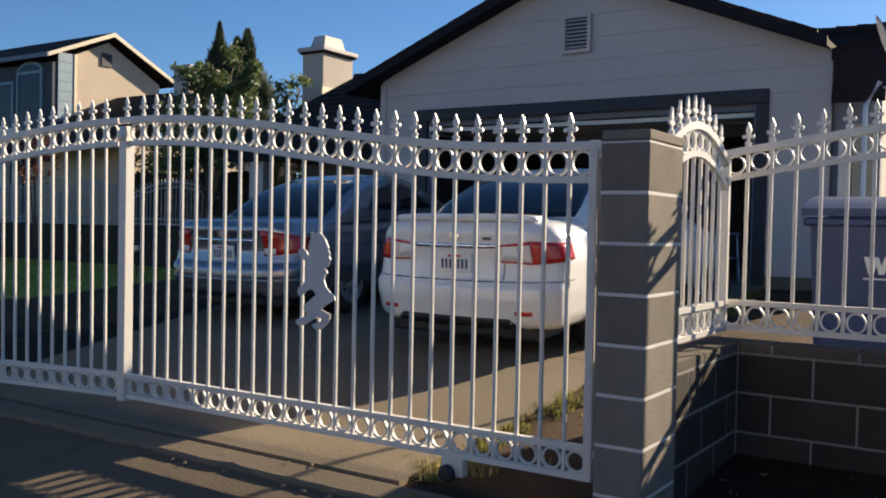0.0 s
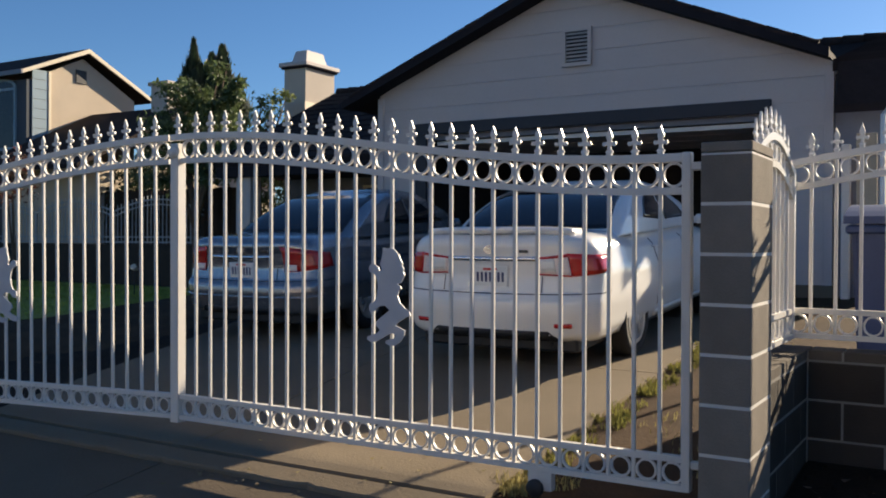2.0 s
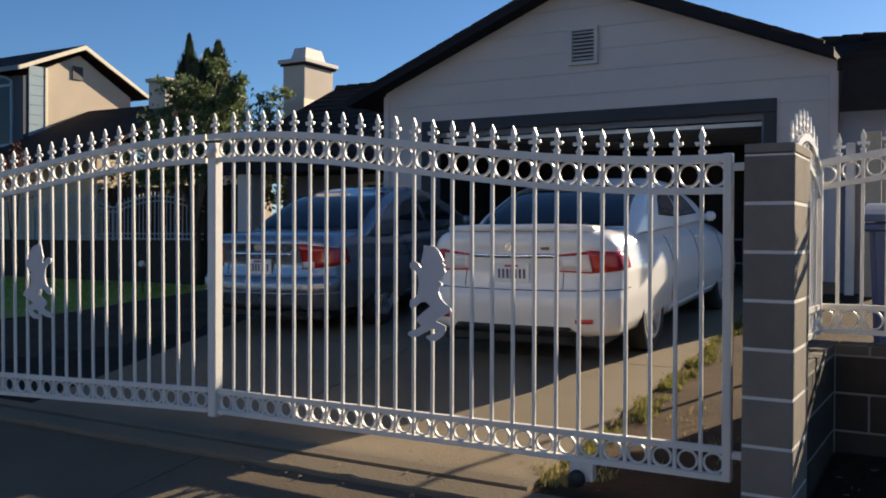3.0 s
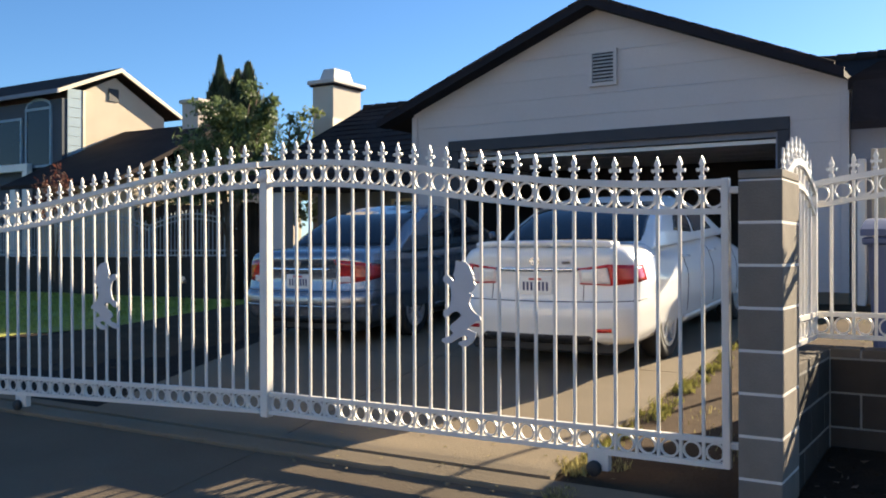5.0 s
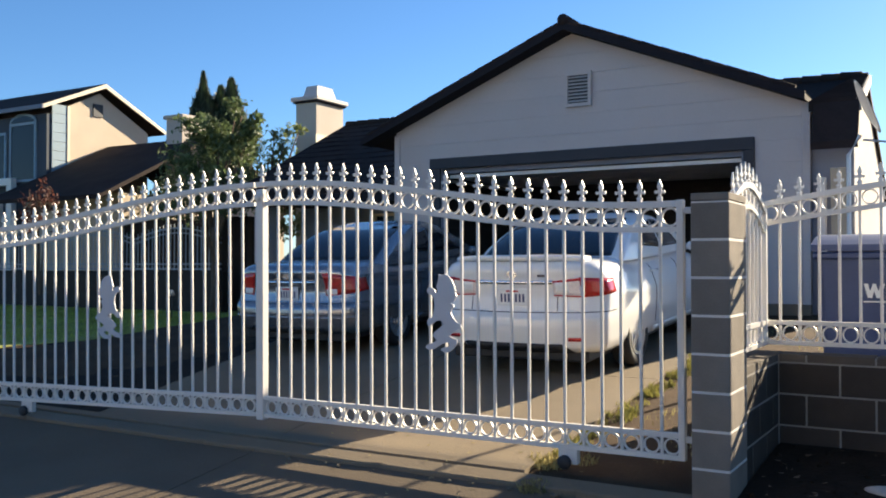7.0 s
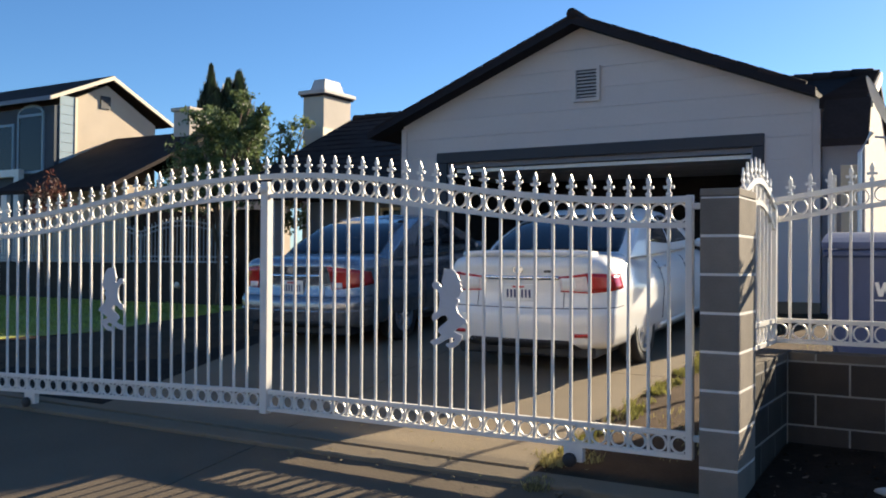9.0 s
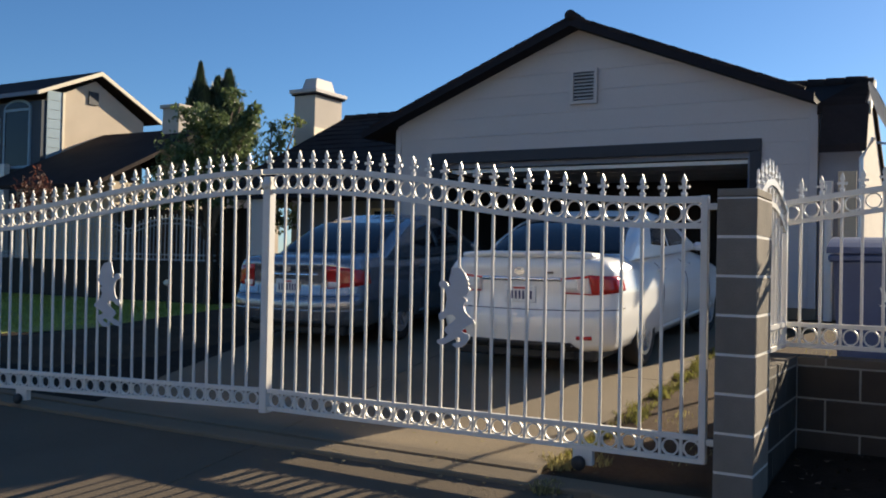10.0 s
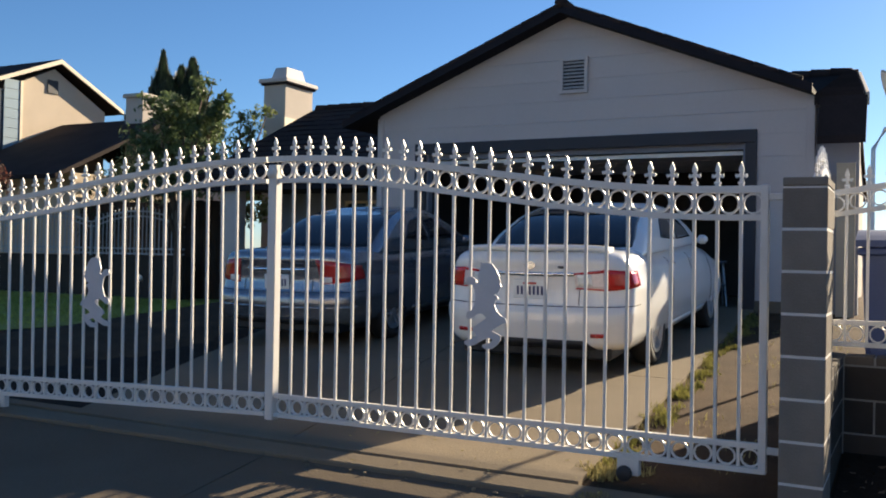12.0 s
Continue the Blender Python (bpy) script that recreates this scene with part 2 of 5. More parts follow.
# ---------- ground ----------
def strip(xl, xr, ys, lift, depth):
    """A slab that follows the ground between two edges given as functions of y."""
    bm = bmesh.new()
    rows = []
    for y in ys:
        a, b = xl(y), xr(y)
        rows.append([bm.verts.new((a, y, gz(y) + lift)), bm.verts.new((b, y, gz(y) + lift)), bm.verts.new((b, y, gz(y) + lift - depth)), bm.verts.new((a, y, gz(y) + lift - depth))])
    for p, q in zip(rows, rows[1:]):
        for i in range(4):
            bm.faces.new((p[i], p[(i + 1) % 4], q[(i + 1) % 4], q[i]))
    bm.faces.new(rows[0][::-1])
    bm.faces.new(rows[-1])
    return bm


def spread(a, b, n):
    return [a + (b - a) * i / n for i in range(n + 1)]


bm = bmesh.new()
gy = [-900, -200, -60, -20, -8] + spread(-5, 8, 26) + [12, 20, 60, 200, 900]
gx = [-900, -200, -60, -30] + spread(-20, 8, 56) + [20, 60, 200, 900]
grid = []
for y in gy:
    row = []
    for x in gx:
        z = gz(y) - (0.075 if y < -0.05 else 0.035)
        if y > 0:
            k = min(1.0, max(0.0, (-x - 9.0) / 1.6))
            z += (0.0 - z) * k
        if -20 < x < 8 and -5 < y < 12:
            z += 0.018 * noise.noise((x * 1.3, y * 1.3, 0))
            if y > 0.05 and -1.0 < x:
                z += 0.012 * noise.noise((x * 5, y * 5, 3))
        row.append(bm.verts.new((x, y, z)))
    grid.append(row)
for r, s in zip(grid, grid[1:]):
    for i in range(len(gx) - 1):
        bm.faces.new((r[i], r[i + 1], s[i + 1], s[i]))
tagged(part("ground", bm, M_DIRT, smooth=True), "bare brown dirt ground round the drive", "ground", kind="structure")


def dleft(y):
    return -4.85 - 0.36 * y if y < 5 else -6.65 - 0.2 * (y - 5)


def dright(y):
    return -0.93 - 0.04 * y


drive = thing("driveway", "tan broom-finished concrete driveway climbing to the garage", "driveway", kind="structure")
for y0, y1 in ((0.0, 2.85), (2.862, 5.6), (5.612, 7.98)):
    xm = lambda y: (dleft(y) + dright(y)) / 2
    part("slab", strip(dleft, lambda y: xm(y) - 0.006, spread(y0, y1, 8), 0.0, 0.12), M_CONC, drive)
    part("slab", strip(lambda y: xm(y) + 0.006, dright, spread(y0, y1, 8), 0.0, 0.12), M_CONC, drive)
apron = thing("apron", "stained concrete apron between gate and street", "pavement", kind="structure")
for x0, x1 in ((-14, -6.3), (-6.29, -2.9), (-2.89, -0.62)):
    part("slab", strip(lambda y: x0, lambda y: x1, [-5.0, -3.5, -2.0, -1.0, -0.5, -0.29], -0.028, 0.1), M_APRON, apron)
part("slab", strip(lambda y: -0.61, lambda y: 0.06, [-5.0, -3.5, -2.0, -1.0, -0.5, -0.32], -0.034, 0.1), M_APRON, apron)
part("sill", strip(lambda y: -9.0, lambda y: -0.93, [-0.085, 0.0], 0.0, 0.1), M_CONC, apron, "concrete lip under the gate")
part("track", strip(lambda y: -9.0, lambda y: 0.08, [-0.128, -0.087], -0.045, 0.06), M_GREYPAINT_SHADE, apron, "dull steel channel let into the concrete")
# the outer lip has a chipped front edge
chip = random.Random(21)
bm = bmesh.new()
rows = []
for i in range(131):
    x = -9.0 + i * 0.07
    e = -0.275 + chip.uniform(-0.006, 0.004) + (0.02 if chip.random() < 0.06 else 0)
    top = [(x, -0.13, gz(-0.13)), (x, e, gz(e) - 0.002), (x, e - 0.01, gz(e) - 0.012), (x, e - 0.01, gz(e) - 0.1), (x, -0.13, gz(e) - 0.1)]
    rows.append([bm.verts.new(p) for p in top])
for p, q in zip(rows, rows[1:]):
    for i in range(5):
        bm.faces.new((p[i], p[(i + 1) % 5], q[(i + 1) % 5], q[i]))
bm.faces.new(rows[0][::-1])
bm.faces.new(rows[-1])
part("lip", bm, M_CONC, apron, "chipped concrete lip before the track")
bm = bmesh.new()
for _ in range(26):
    x, r = chip.uniform(-2.6, -0.5), chip.uniform(0.006, 0.022)
    y = -0.30 - chip.random() * 0.05
    bmesh.ops.create_icosphere(bm, subdivisions=1, radius=1, matrix=pose(x, y, gz(y) - 0.022, chip.uniform(0, 90), 0, chip.uniform(0, 90)) @ Matrix.Diagonal((r, r * 0.7, r * 0.4, 1)))
tagged(part("concrete_crumbs", bm, M_CONC), "broken concrete crumbs along the chipped lip", "rubble", kind="stuff")
road = tagged(part("road", strip(lambda y: -200, lambda y: 200, [-14, -5.02], -0.01, 0.05), mat("asphalt", (0.05, 0.05, 0.052), 0.9, var=0.2, scale=2, fine=80, bump=0.006)), "dark asphalt street before the drive", "road", kind="structure")


# lawn, lit strip and shaded ground left of the drive
tagged(part("lawn", box(-40, -10.9, 0.8, 13.4, 0.02, 0.045), M_LAWN), "short green front lawn beside the drive", "lawn", kind="structure")


def tufts(name, spots, h, material, label, seed, level=None):
    rnd = random.Random(seed)
    bm = bmesh.new()
    for x, y, n, spreadr in spots:
        for _ in range(n):
            a, r = rnd.uniform(0, 6.28), spreadr * math.sqrt(rnd.random())
            px, py = x + r * math.cos(a), y + r * math.sin(a)
            hh, ln, w, b = h * rnd.uniform(0.4, 1.2), rnd.uniform(0, 0.6) * h, rnd.uniform(0.002, 0.005) * (1 + h * 3), rnd.uniform(0, 6.28)
            z = gz(py) - 0.03 if level is None else level
            dx, dy = math.cos(b), math.sin(b)
            v = [bm.verts.new(p) for p in ((px - dy * w, py + dx * w, z), (px + dy * w, py - dx * w, z), (px + dx * ln * .4 + dy * w * .7, py + dy * ln * .4 - dx * w * .7, z + hh * .6), (px + dx * ln, py + dy * ln, z + hh), (px + dx * ln * .4 - dy * w * .7, py + dy * ln * .4 + dx * w * .7, z + hh * .6))]
            bm.faces.new(v)
    return tagged(part(name, bm, material), label, "grass", kind="stuff")


PX1_BED = 0.30


def bed_sheet():
    """Soil that falls from the edge of the drive to the level of the lawn, with a lumpy surface."""
    bm = bmesh.new()
    rows = []
    for y in spread(0.02, 8.9, 60):
        row = []
        for k in range(41):
            f = k / 40
            x = dleft(y) - 0.01 + (-10.88 - dleft(y) + 0.01) * f
            z = gz(y) - 0.014 + (0.05 - gz(y)) * min(1.0, f * 1.3) + 0.02 * noise.noise((x * 4, y * 4, 1)) * min(1.0, 4 * f)
            row.append(bm.verts.new((x, y, z)))
        rows.append(row)
    for p, q in zip(rows, rows[1:]):
        for i in range(40):
            bm.faces.new((p[i], p[i + 1], q[i + 1], q[i]))
    return bm


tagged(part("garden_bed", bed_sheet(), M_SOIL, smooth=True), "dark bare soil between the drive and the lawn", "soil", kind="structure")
rnd = random.Random(4)
edge = [(dright(y) + rnd.uniform(0.0, 0.16), y, rnd.randint(8, 50), rnd.uniform(0.03, 0.10)) for y in [rnd.uniform(0.25, 7.5) for _ in range(105)]]
tufts("edge_grass", edge, 0.05, M_WEED, "dry yellow-green grass along the concrete edge", 1)
tufts("gate_grass", [(-0.86, 0.12, 160, 0.1), (-0.92, 0.2, 120, 0.12), (-0.78, -0.28, 160, 0.09), (-0.7, 0.3, 60, 0.1)], 0.05, M_DRY, "dry grass clump by the gate wheel", 2)
tufts("dirt_grass", [(rnd.uniform(-0.9, 0.0), rnd.uniform(0.3, 7), rnd.randint(3, 12), 0.12) for _ in range(30)], 0.04, M_DRY, "thin dry weeds on the dirt strip", 3)
tufts("lawn_grass", [(rnd.uniform(-24, -11.3), rnd.uniform(3.0, 11.2), 24, 0.4) for _ in range(1300)], 0.07, M_BLADE, "mown green lawn grass", 5, 0.04)
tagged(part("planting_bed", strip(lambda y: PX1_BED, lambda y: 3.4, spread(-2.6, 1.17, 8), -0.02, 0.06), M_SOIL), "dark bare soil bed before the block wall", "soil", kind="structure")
bm = bmesh.new()
for _ in range(420):
    x, y, r = rnd.uniform(0.32, 3.2), rnd.uniform(-2.4, 1.12), rnd.uniform(0.006, 0.028)
    m = pose(x, y, gz(y) - 0.03 + r * 0.3, rnd.uniform(0, 90), rnd.uniform(0, 90), rnd.uniform(0, 90)) @ Matrix.Diagonal((r, r * .8, r * .55, 1))
    bmesh.ops.create_icosphere(bm, subdivisions=1, radius=1, matrix=m)
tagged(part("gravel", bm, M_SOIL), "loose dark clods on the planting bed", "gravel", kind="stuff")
for i, (x, y, rx) in enumerate(((1.05, 0.35, 0.16), (1.55, -0.55, 0.2))):
    bm = bmesh.new()
    bmesh.ops.create_icosphere(bm, subdivisions=3, radius=1, matrix=Matrix.Diagonal((rx, rx * .6, 0.03, 1)))
    for v in bm.verts:
        v.co *= 1 + 0.25 * noise.noise(v.co * 9 + Vector((i, 0, 0)))
    ob = part("flat_stone", bm, M_STONE, smooth=True, at=pose(x, y, gz(y) - 0.02))
    tagged(ob, "flat pale stone lying in the planting bed", "stone", "stones in the bed")


# ---------- ornamental ironwork ----------
PITCH = 0.115
BAR = 0.0085


def spear_mesh():
    half = [(0.010, 0.0), (0.010, 0.012), (0.017, 0.016), (0.017, 0.024), (0.008, 0.03), (0.007, 0.045), (0.013, 0.050), (0.025, 0.044), (0.032, 0.053), (0.029, 0.066), (0.016, 0.062), (0.0085, 0.070), (0.0155, 0.086), (0.010, 0.103), (0.0, 0.128)]
    pts = half + [(-a, b) for a, b in half[-2::-1]]
    bm = prism(pts, (-0.0055, 0.0055), 'y')
    add_box(bm, -0.0125, 0.0125, -0.0125, 0.0125, -0.002, 0.022, 0.003)
    return mesh_of("spear", bm)


def ring_mesh(ro, ri, d):
    bm = bmesh.new()
    n = 18
    q = [[bm.verts.new((r * math.cos(2 * math.pi * i / n), y, r * math.sin(2 * math.pi * i / n))) for r, y in ((ro, -d), (ro, d), (ri, d), (ri, -d))] for i in range(n)]
    for i in range(n):
        for k in range(4):
            bm.faces.new((q[i][k], q[i][(k + 1) % 4], q[(i + 1) % n][(k + 1) % 4], q[(i + 1) % n][k]))
    return mesh_of("ring", bm)


SPEAR = spear_mesh()
RING = ring_mesh(0.049, 0.040, 0.009)
for me in (SPEAR, RING):
    me.materials.append(M_WHITE)


def rail(length, fn, h, t, seg):
    """A box section that follows the height fn(u) of its upper face."""
    bm = bmesh.new()
    prev = None
    for u in spread(0, length, seg):
        z = fn(u)
        cur = [bm.verts.new(p) for p in ((u, -t, z), (u, t, z), (u, t, z - h), (u, -t, z - h))]
        if prev:
            for k in range(4):
                bm.faces.new((prev[k], prev[(k + 1) % 4], cur[(k + 1) % 4], cur[k]))
        else:
            bm.faces.new(cur[::-1])
        prev = cur
    bm.faces.new(prev)
    return bm


def bar_mesh(z0, z1):
    bm = bmesh.new()
    add_box(bm, -BAR, BAR, -BAR, BAR, z0, z1, 0.002)
    me = mesh_of("bar", bm)
    me.materials.append(M_WHITE)
    return me


def ironwork(owner, length, top, zb, ends=(True, True), bandh=0.175, foot=0.15, pitch=PITCH):
    """A panel along local +x: two curved rails with rings between, bars, spears and a ringed foot band."""
    part("top_rail", rail(length, top, 0.036, 0.02, 40), M_WHITE, owner)
    part("ring_rail", rail(length, lambda u: top(u) - bandh + 0.03, 0.03, 0.016, 40), M_WHITE, owner)
    part("foot_rail", rail(length, lambda u: zb + foot, 0.028, 0.017, 1), M_WHITE, owner)
    part("bottom_rail", rail(length, lambda u: zb + 0.026, 0.026, 0.02, 1), M_WHITE, owner)
    n = round(length / pitch)
    p = length / n
    for i in range(1, n):
        u = i * p
        part("bar", bar_mesh(zb + 0.026, top(u) - 0.03), None, owner, at=pose(u, 0, 0))
    for i in range(1, n):
        part("spear", SPEAR, None, owner, at=pose(i * p, 0, top(i * p) - 0.003))
    s = (bandh - 0.066) / 0.098
    for i in range(n):
        u = (i + 0.5) * p
        part("ring", RING, None, owner, at=pose(u, 0, top(u) - 0.036 - (bandh - 0.066) / 2) @ Matrix.Diagonal((min(s, 1.06), 1, s, 1)))
        part("ring", RING, None, owner, at=pose(u, 0, zb + 0.026 + (foot - 0.054) / 2) @ Matrix.Diagonal((0.98, 1, (foot - 0.054) / 0.098, 1)))
    for u, yes in ((0, ends[0]), (length, ends[1])):
        if yes:
            part("end_post", box(u - 0.02, u + 0.02, -0.022, 0.022, zb, top(u) + 0.004, 0.004), M_WHITE, owner)


def arch(e):
    return 1.595 + 0.262 * (0.5 - 0.5 * math.cos(math.pi * max(0.0, min(1.0, (e - 0.03) / 0.97))))


LEAF = 3.02
HORSE_BACK = [(150, 70), (165, 75), (185, 72), (205, 78), (215, 90), (228, 105), (235, 125), (246, 145), (242, 155), (253, 170), (249, 185), (256, 200), (248, 218), (240, 235), (220, 245), (236, 255), (240, 268), (228, 275), (222, 300), (235, 335), (258, 360), (278, 370), (285, 395), (265, 400), (245, 415), (222, 430), (212, 445), (235, 455), (258, 465), (255, 490), (235, 520), (210, 540), (180, 542)]
HORSE_CHEST = [(162, 530), (165, 518), (185, 512), (205, 505), (215, 490), (195, 480), (175, 490), (150, 505), (120, 525), (90, 532), (70, 520), (72, 505), (95, 495), (120, 485), (135, 470), (112, 445), (120, 425), (150, 400), (182, 372), (160, 350), (130, 355), (105, 380), (85, 385), (78, 370), (82, 345), (105, 335), (118, 310), (125, 260), (120, 220), (105, 195), (85, 190), (78, 175), (82, 155), (105, 150), (125, 165), (132, 180), (128, 190), (145, 175), (135, 150), (143, 120), (148, 95)]


def emblem(owner, u, flip):
    k = 0.50 / 472
    pts = [((a - 178) * k * 1.17 * flip, (542 - b) * k) for a, b in HORSE_BACK + HORSE_CHEST]
    ob = part("emblem", prism(pts, (-0.026, -0.016), 'y'), M_HORSE, owner, "flat cut-metal rearing horse emblem", at=pose(u, 0, 0.685))
    return ob


def caster(owner, u, zb):
    bm = box(u - 0.06, u + 0.06, -0.03, 0.018, zb - 0.088, zb + 0.002, 0.004)
    br = part("caster_bracket", bm, M_WHITE, owner, "white steel caster bracket")
    part("wheel", lathe([(0.0, -0.016), (0.036, -0.016), (0.042, -0.008), (0.042, 0.008), (0.036, 0.016), (0.0, 0.016)], 20, pose(u + 0.015, 0.036, zb - 0.075, 90, 0, 0)), M_BLACK, br, smooth=True)


gate_r = thing("gate_leaf", "white arched wrought-iron gate leaf with spear finials and rings", "gate", pose(0.0, 0, 0, 0, 0.28, 180), group="driveway gate leaves")
ironwork(gate_r, LEAF + 0.02, lambda u: arch(u / LEAF), 0.15, (True, False))
part("centre_post", box(LEAF + 0.022, LEAF + 0.088, -0.034, 0.034, 0.13, 1.80, 0.005), M_WHITE, gate_r)
part("post_disc", lathe([(0.0, 0.0), (0.03, 0.0), (0.036, 0.006), (0.036, 0.012), (0.0, 0.016)], 24, pose(LEAF + 0.055, 0.034, 1.745, -90, 0, 0)), M_WHITE, gate_r, "round cap plate on the post", smooth=True)
part("cap_rail", box(LEAF + 0.02, LEAF + 0.105, -0.02, 0.02, 1.821, 1.857), M_WHITE, gate_r)
part("spear", SPEAR, None, gate_r, at=pose(LEAF + 0.055, 0, 1.855))
emblem(gate_r, 1.525, -1)
caster(gate_r, 0.68, 0.15)
part("hinge", box(-0.105, -0.018, -0.014, 0.014, 1.52, 1.555, 0.004), M_WHITE, gate_r, "white hinge strap")
part("hinge", box(-0.105, -0.018, -0.014, 0.014, 0.25, 0.285, 0.004), M_WHITE, gate_r, "white hinge strap")
gate_l = thing("gate_leaf", "white arched wrought-iron gate leaf swung slightly outward", "gate", pose(-3.125, 0, -0.016, 0, 0.72, 187), group="driveway gate leaves")
ironwork(gate_l, LEAF, lambda u: arch(1 - u / LEAF), 0.15, (False, True))
emblem(gate_l, 1.39, 1)
caster(gate_l, 2.28, 0.15)
# local +y of both leaves faces the street after the half turn
for g in (gate_r, gate_l):
    for ob in g.children:
        if ob.name.startswith("emblem"):
            ob.matrix_basis = ob.matrix_basis @ pose(0, 0.042, 0)

fence_f = thing("iron_fence", "white wrought-iron fence panel standing on the block wall", "fence", pose(0.165, 1.28, 0), group="iron fence panels")
ironwork(fence_f, 3.4, lambda u: 1.655 + 0.17 * math.sin(math.pi * u / 3.4), 0.71, bandh=0.165, foot=0.16, pitch=0.12)
fence_s = thing("iron_fence", "short arched white iron fence panel beside the pillar", "fence", pose(0.195, 0.25, 0, 0, 0, 90), group="iron fence panels")
ironwork(fence_s, 0.96, lambda u: 1.60 + 0.145 * math.sin(math.pi * u / 0.96), 0.71, bandh=0.165, foot=0.16, pitch=0.106)


# ---------- block pillar and wall ----------
def block(x0, x1, y0, y1, z0, z1, owner, material=M_BLOCK):
    bm = box(-(x1 - x0) / 2, (x1 - x0) / 2, -(y1 - y0) / 2, (y1 - y0) / 2, -(z1 - z0) / 2, (z1 - z0) / 2, 0.004)
    return part("block", bm, material, owner, at=pose((x0 + x1) / 2, (y0 + y1) / 2, (z0 + z1) / 2))


J = 0.005
pillar = thing("gate_pillar", "square grey concrete-block gate pillar with white mortar joints", "pillar")
PX0, PX1, PY0, PY1 = 0.095, 0.297, -0.172, 0.225
part("core", box(PX0 + 0.002, PX1 - 0.002, PY0 + 0.002, PY1 - 0.002, -0.2, 1.575), M_MORTAR, pillar, "pale mortar joints")
zs = [-0.255 + 0.2032 * i for i in range(10)]
for a, b in zip(zs, zs[1:]):
    block(PX0, PX1, PY0, PY1, a + J, b - J, pillar)
block(PX0, PX1, PY0, PY1, zs[-1] + J, zs[-1] + 0.045, pillar)

# Pillar block again, coloured dark for the shade on this wall.
wall = thing("block_wall", "low grey concrete-block garden wall with pale joints", "wall", kind="structure")
part("core", box(PX0 + 0.003, PX1 - 0.012, PY1, 1.378, -0.2, 0.652), M_MORTARSHADE, wall, "pale mortar joints")
part("core", box(PX1 - 0.012, 4.2, 1.183, 1.378, -0.2, 0.652), M_MORTARSHADE, wall, "pale mortar joints")
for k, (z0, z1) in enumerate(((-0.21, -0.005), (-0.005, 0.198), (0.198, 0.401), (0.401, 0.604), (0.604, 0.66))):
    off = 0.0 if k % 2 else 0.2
    m = M_WALLCAP if k == 4 else M_BLOCKSHADE
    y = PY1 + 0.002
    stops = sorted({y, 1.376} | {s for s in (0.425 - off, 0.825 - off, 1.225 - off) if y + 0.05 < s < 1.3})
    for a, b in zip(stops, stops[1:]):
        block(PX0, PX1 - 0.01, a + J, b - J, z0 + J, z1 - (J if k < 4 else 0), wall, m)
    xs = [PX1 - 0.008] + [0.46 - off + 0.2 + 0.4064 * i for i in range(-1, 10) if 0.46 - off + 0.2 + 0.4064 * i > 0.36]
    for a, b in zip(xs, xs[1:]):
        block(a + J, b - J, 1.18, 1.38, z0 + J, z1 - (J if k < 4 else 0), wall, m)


# ---------- garage ----------
GY = 7.95
GL, GR, PKX, PKZ, SL = -7.2, -0.54, -3.97, 4.914, 0.4036
OL, OR, OT, HEAD = -6.30, -1.40, 2.835, 3.01
FLOOR = 0.57


def roof_z(x):
    return PKZ - SL * abs(x - PKX)


house = thing("garage_wall", "pale painted lap-siding garage front under a dark gable roof", "wall", kind="structure")
under = lambda x: roof_z(x) - 0.112
pts = [(GL, FLOOR - 0.4), (OL, FLOOR - 0.4), (OL, OT), (OR, OT), (OR, FLOOR - 0.4), (GR, FLOOR - 0.4), (GR, under(GR)), (PKX, under(PKX)), (GL, under(GL))]
part("sheathing", prism(pts, (GY + 0.015, GY + 0.16)), M_SIDING, house)
BH = 0.305
z = FLOOR - 0.06
while z < PKZ - 0.25:
    z1 = z + BH - 0.004
    segs = [(GL, OL - 0.2), (OR + 0.15, GR)] if z1 <= HEAD else [(GL, GR)]
    for a, b in segs:
        a2 = max(a, PKX - (PKZ - 0.112 - z) / SL)
        b2 = min(b, PKX + (PKZ - 0.112 - z) / SL)
        at, bt = max(a, PKX - (PKZ - 0.112 - z1) / SL), min(b, PKX + (PKZ - 0.112 - z1) / SL)
        if b2 - a2 < 0.1:
            continue
        bm = bmesh.new()
        if bt - at < 0.05:
            at = bt = (a2 + b2) / 2
            bt += 0.02
        f = [bm.verts.new(p) for p in ((a2, GY - 0.001, z), (b2, GY - 0.001, z), (bt, GY + 0.002, z1), (at, GY + 0.002, z1))]
        g = [bm.verts.new(p) for p in ((a2, GY + 0.014, z), (b2, GY + 0.014, z), (bt, GY + 0.014, z1), (at, GY + 0.014, z1))]
        bm.faces.new(f)
        bm.faces.new(g[::-1])
        for i in range(4):
            bm.faces.new((f[i], g[i], g[(i + 1) % 4], f[(i + 1) % 4]))
        part("board", bm, M_SIDING, house)
    z += BH
part("side_wall", box(GR - 0.14, GR - 0.001, GY + 0.165, 9.4, 0.1, under(GR) - 0.02), M_SIDING, house)
part("side_wall", box(GL + 0.001, GL + 0.14, GY + 0.165, 9.4, 0.1, under(GL) - 0.02), M_SIDING, house)
part("corner_board", box(GR - 0.09, GR + 0.012, GY - 0.03, GY + 0.01, FLOOR - 0.1, under(GR) - 0.05, 0.004), M_SIDING, house)
part("corner_board", box(GL - 0.012, GL + 0.09, GY - 0.03, GY + 0.01, FLOOR - 0.1, under(GL) - 0.05, 0.004), M_SIDING, house)

part("stem_curb", box(OR + 0.151, GR + 0.02, GY - 0.035, GY + 0.014, 0.45, FLOOR + 0.14, 0.008), M_CONC, house, "grey concrete footing curb")
part("stem_curb", box(GL - 0.02, OL - 0.201, GY - 0.035, GY + 0.014, 0.45, FLOOR + 0.14, 0.008), M_CONC, house, "grey concrete footing curb")
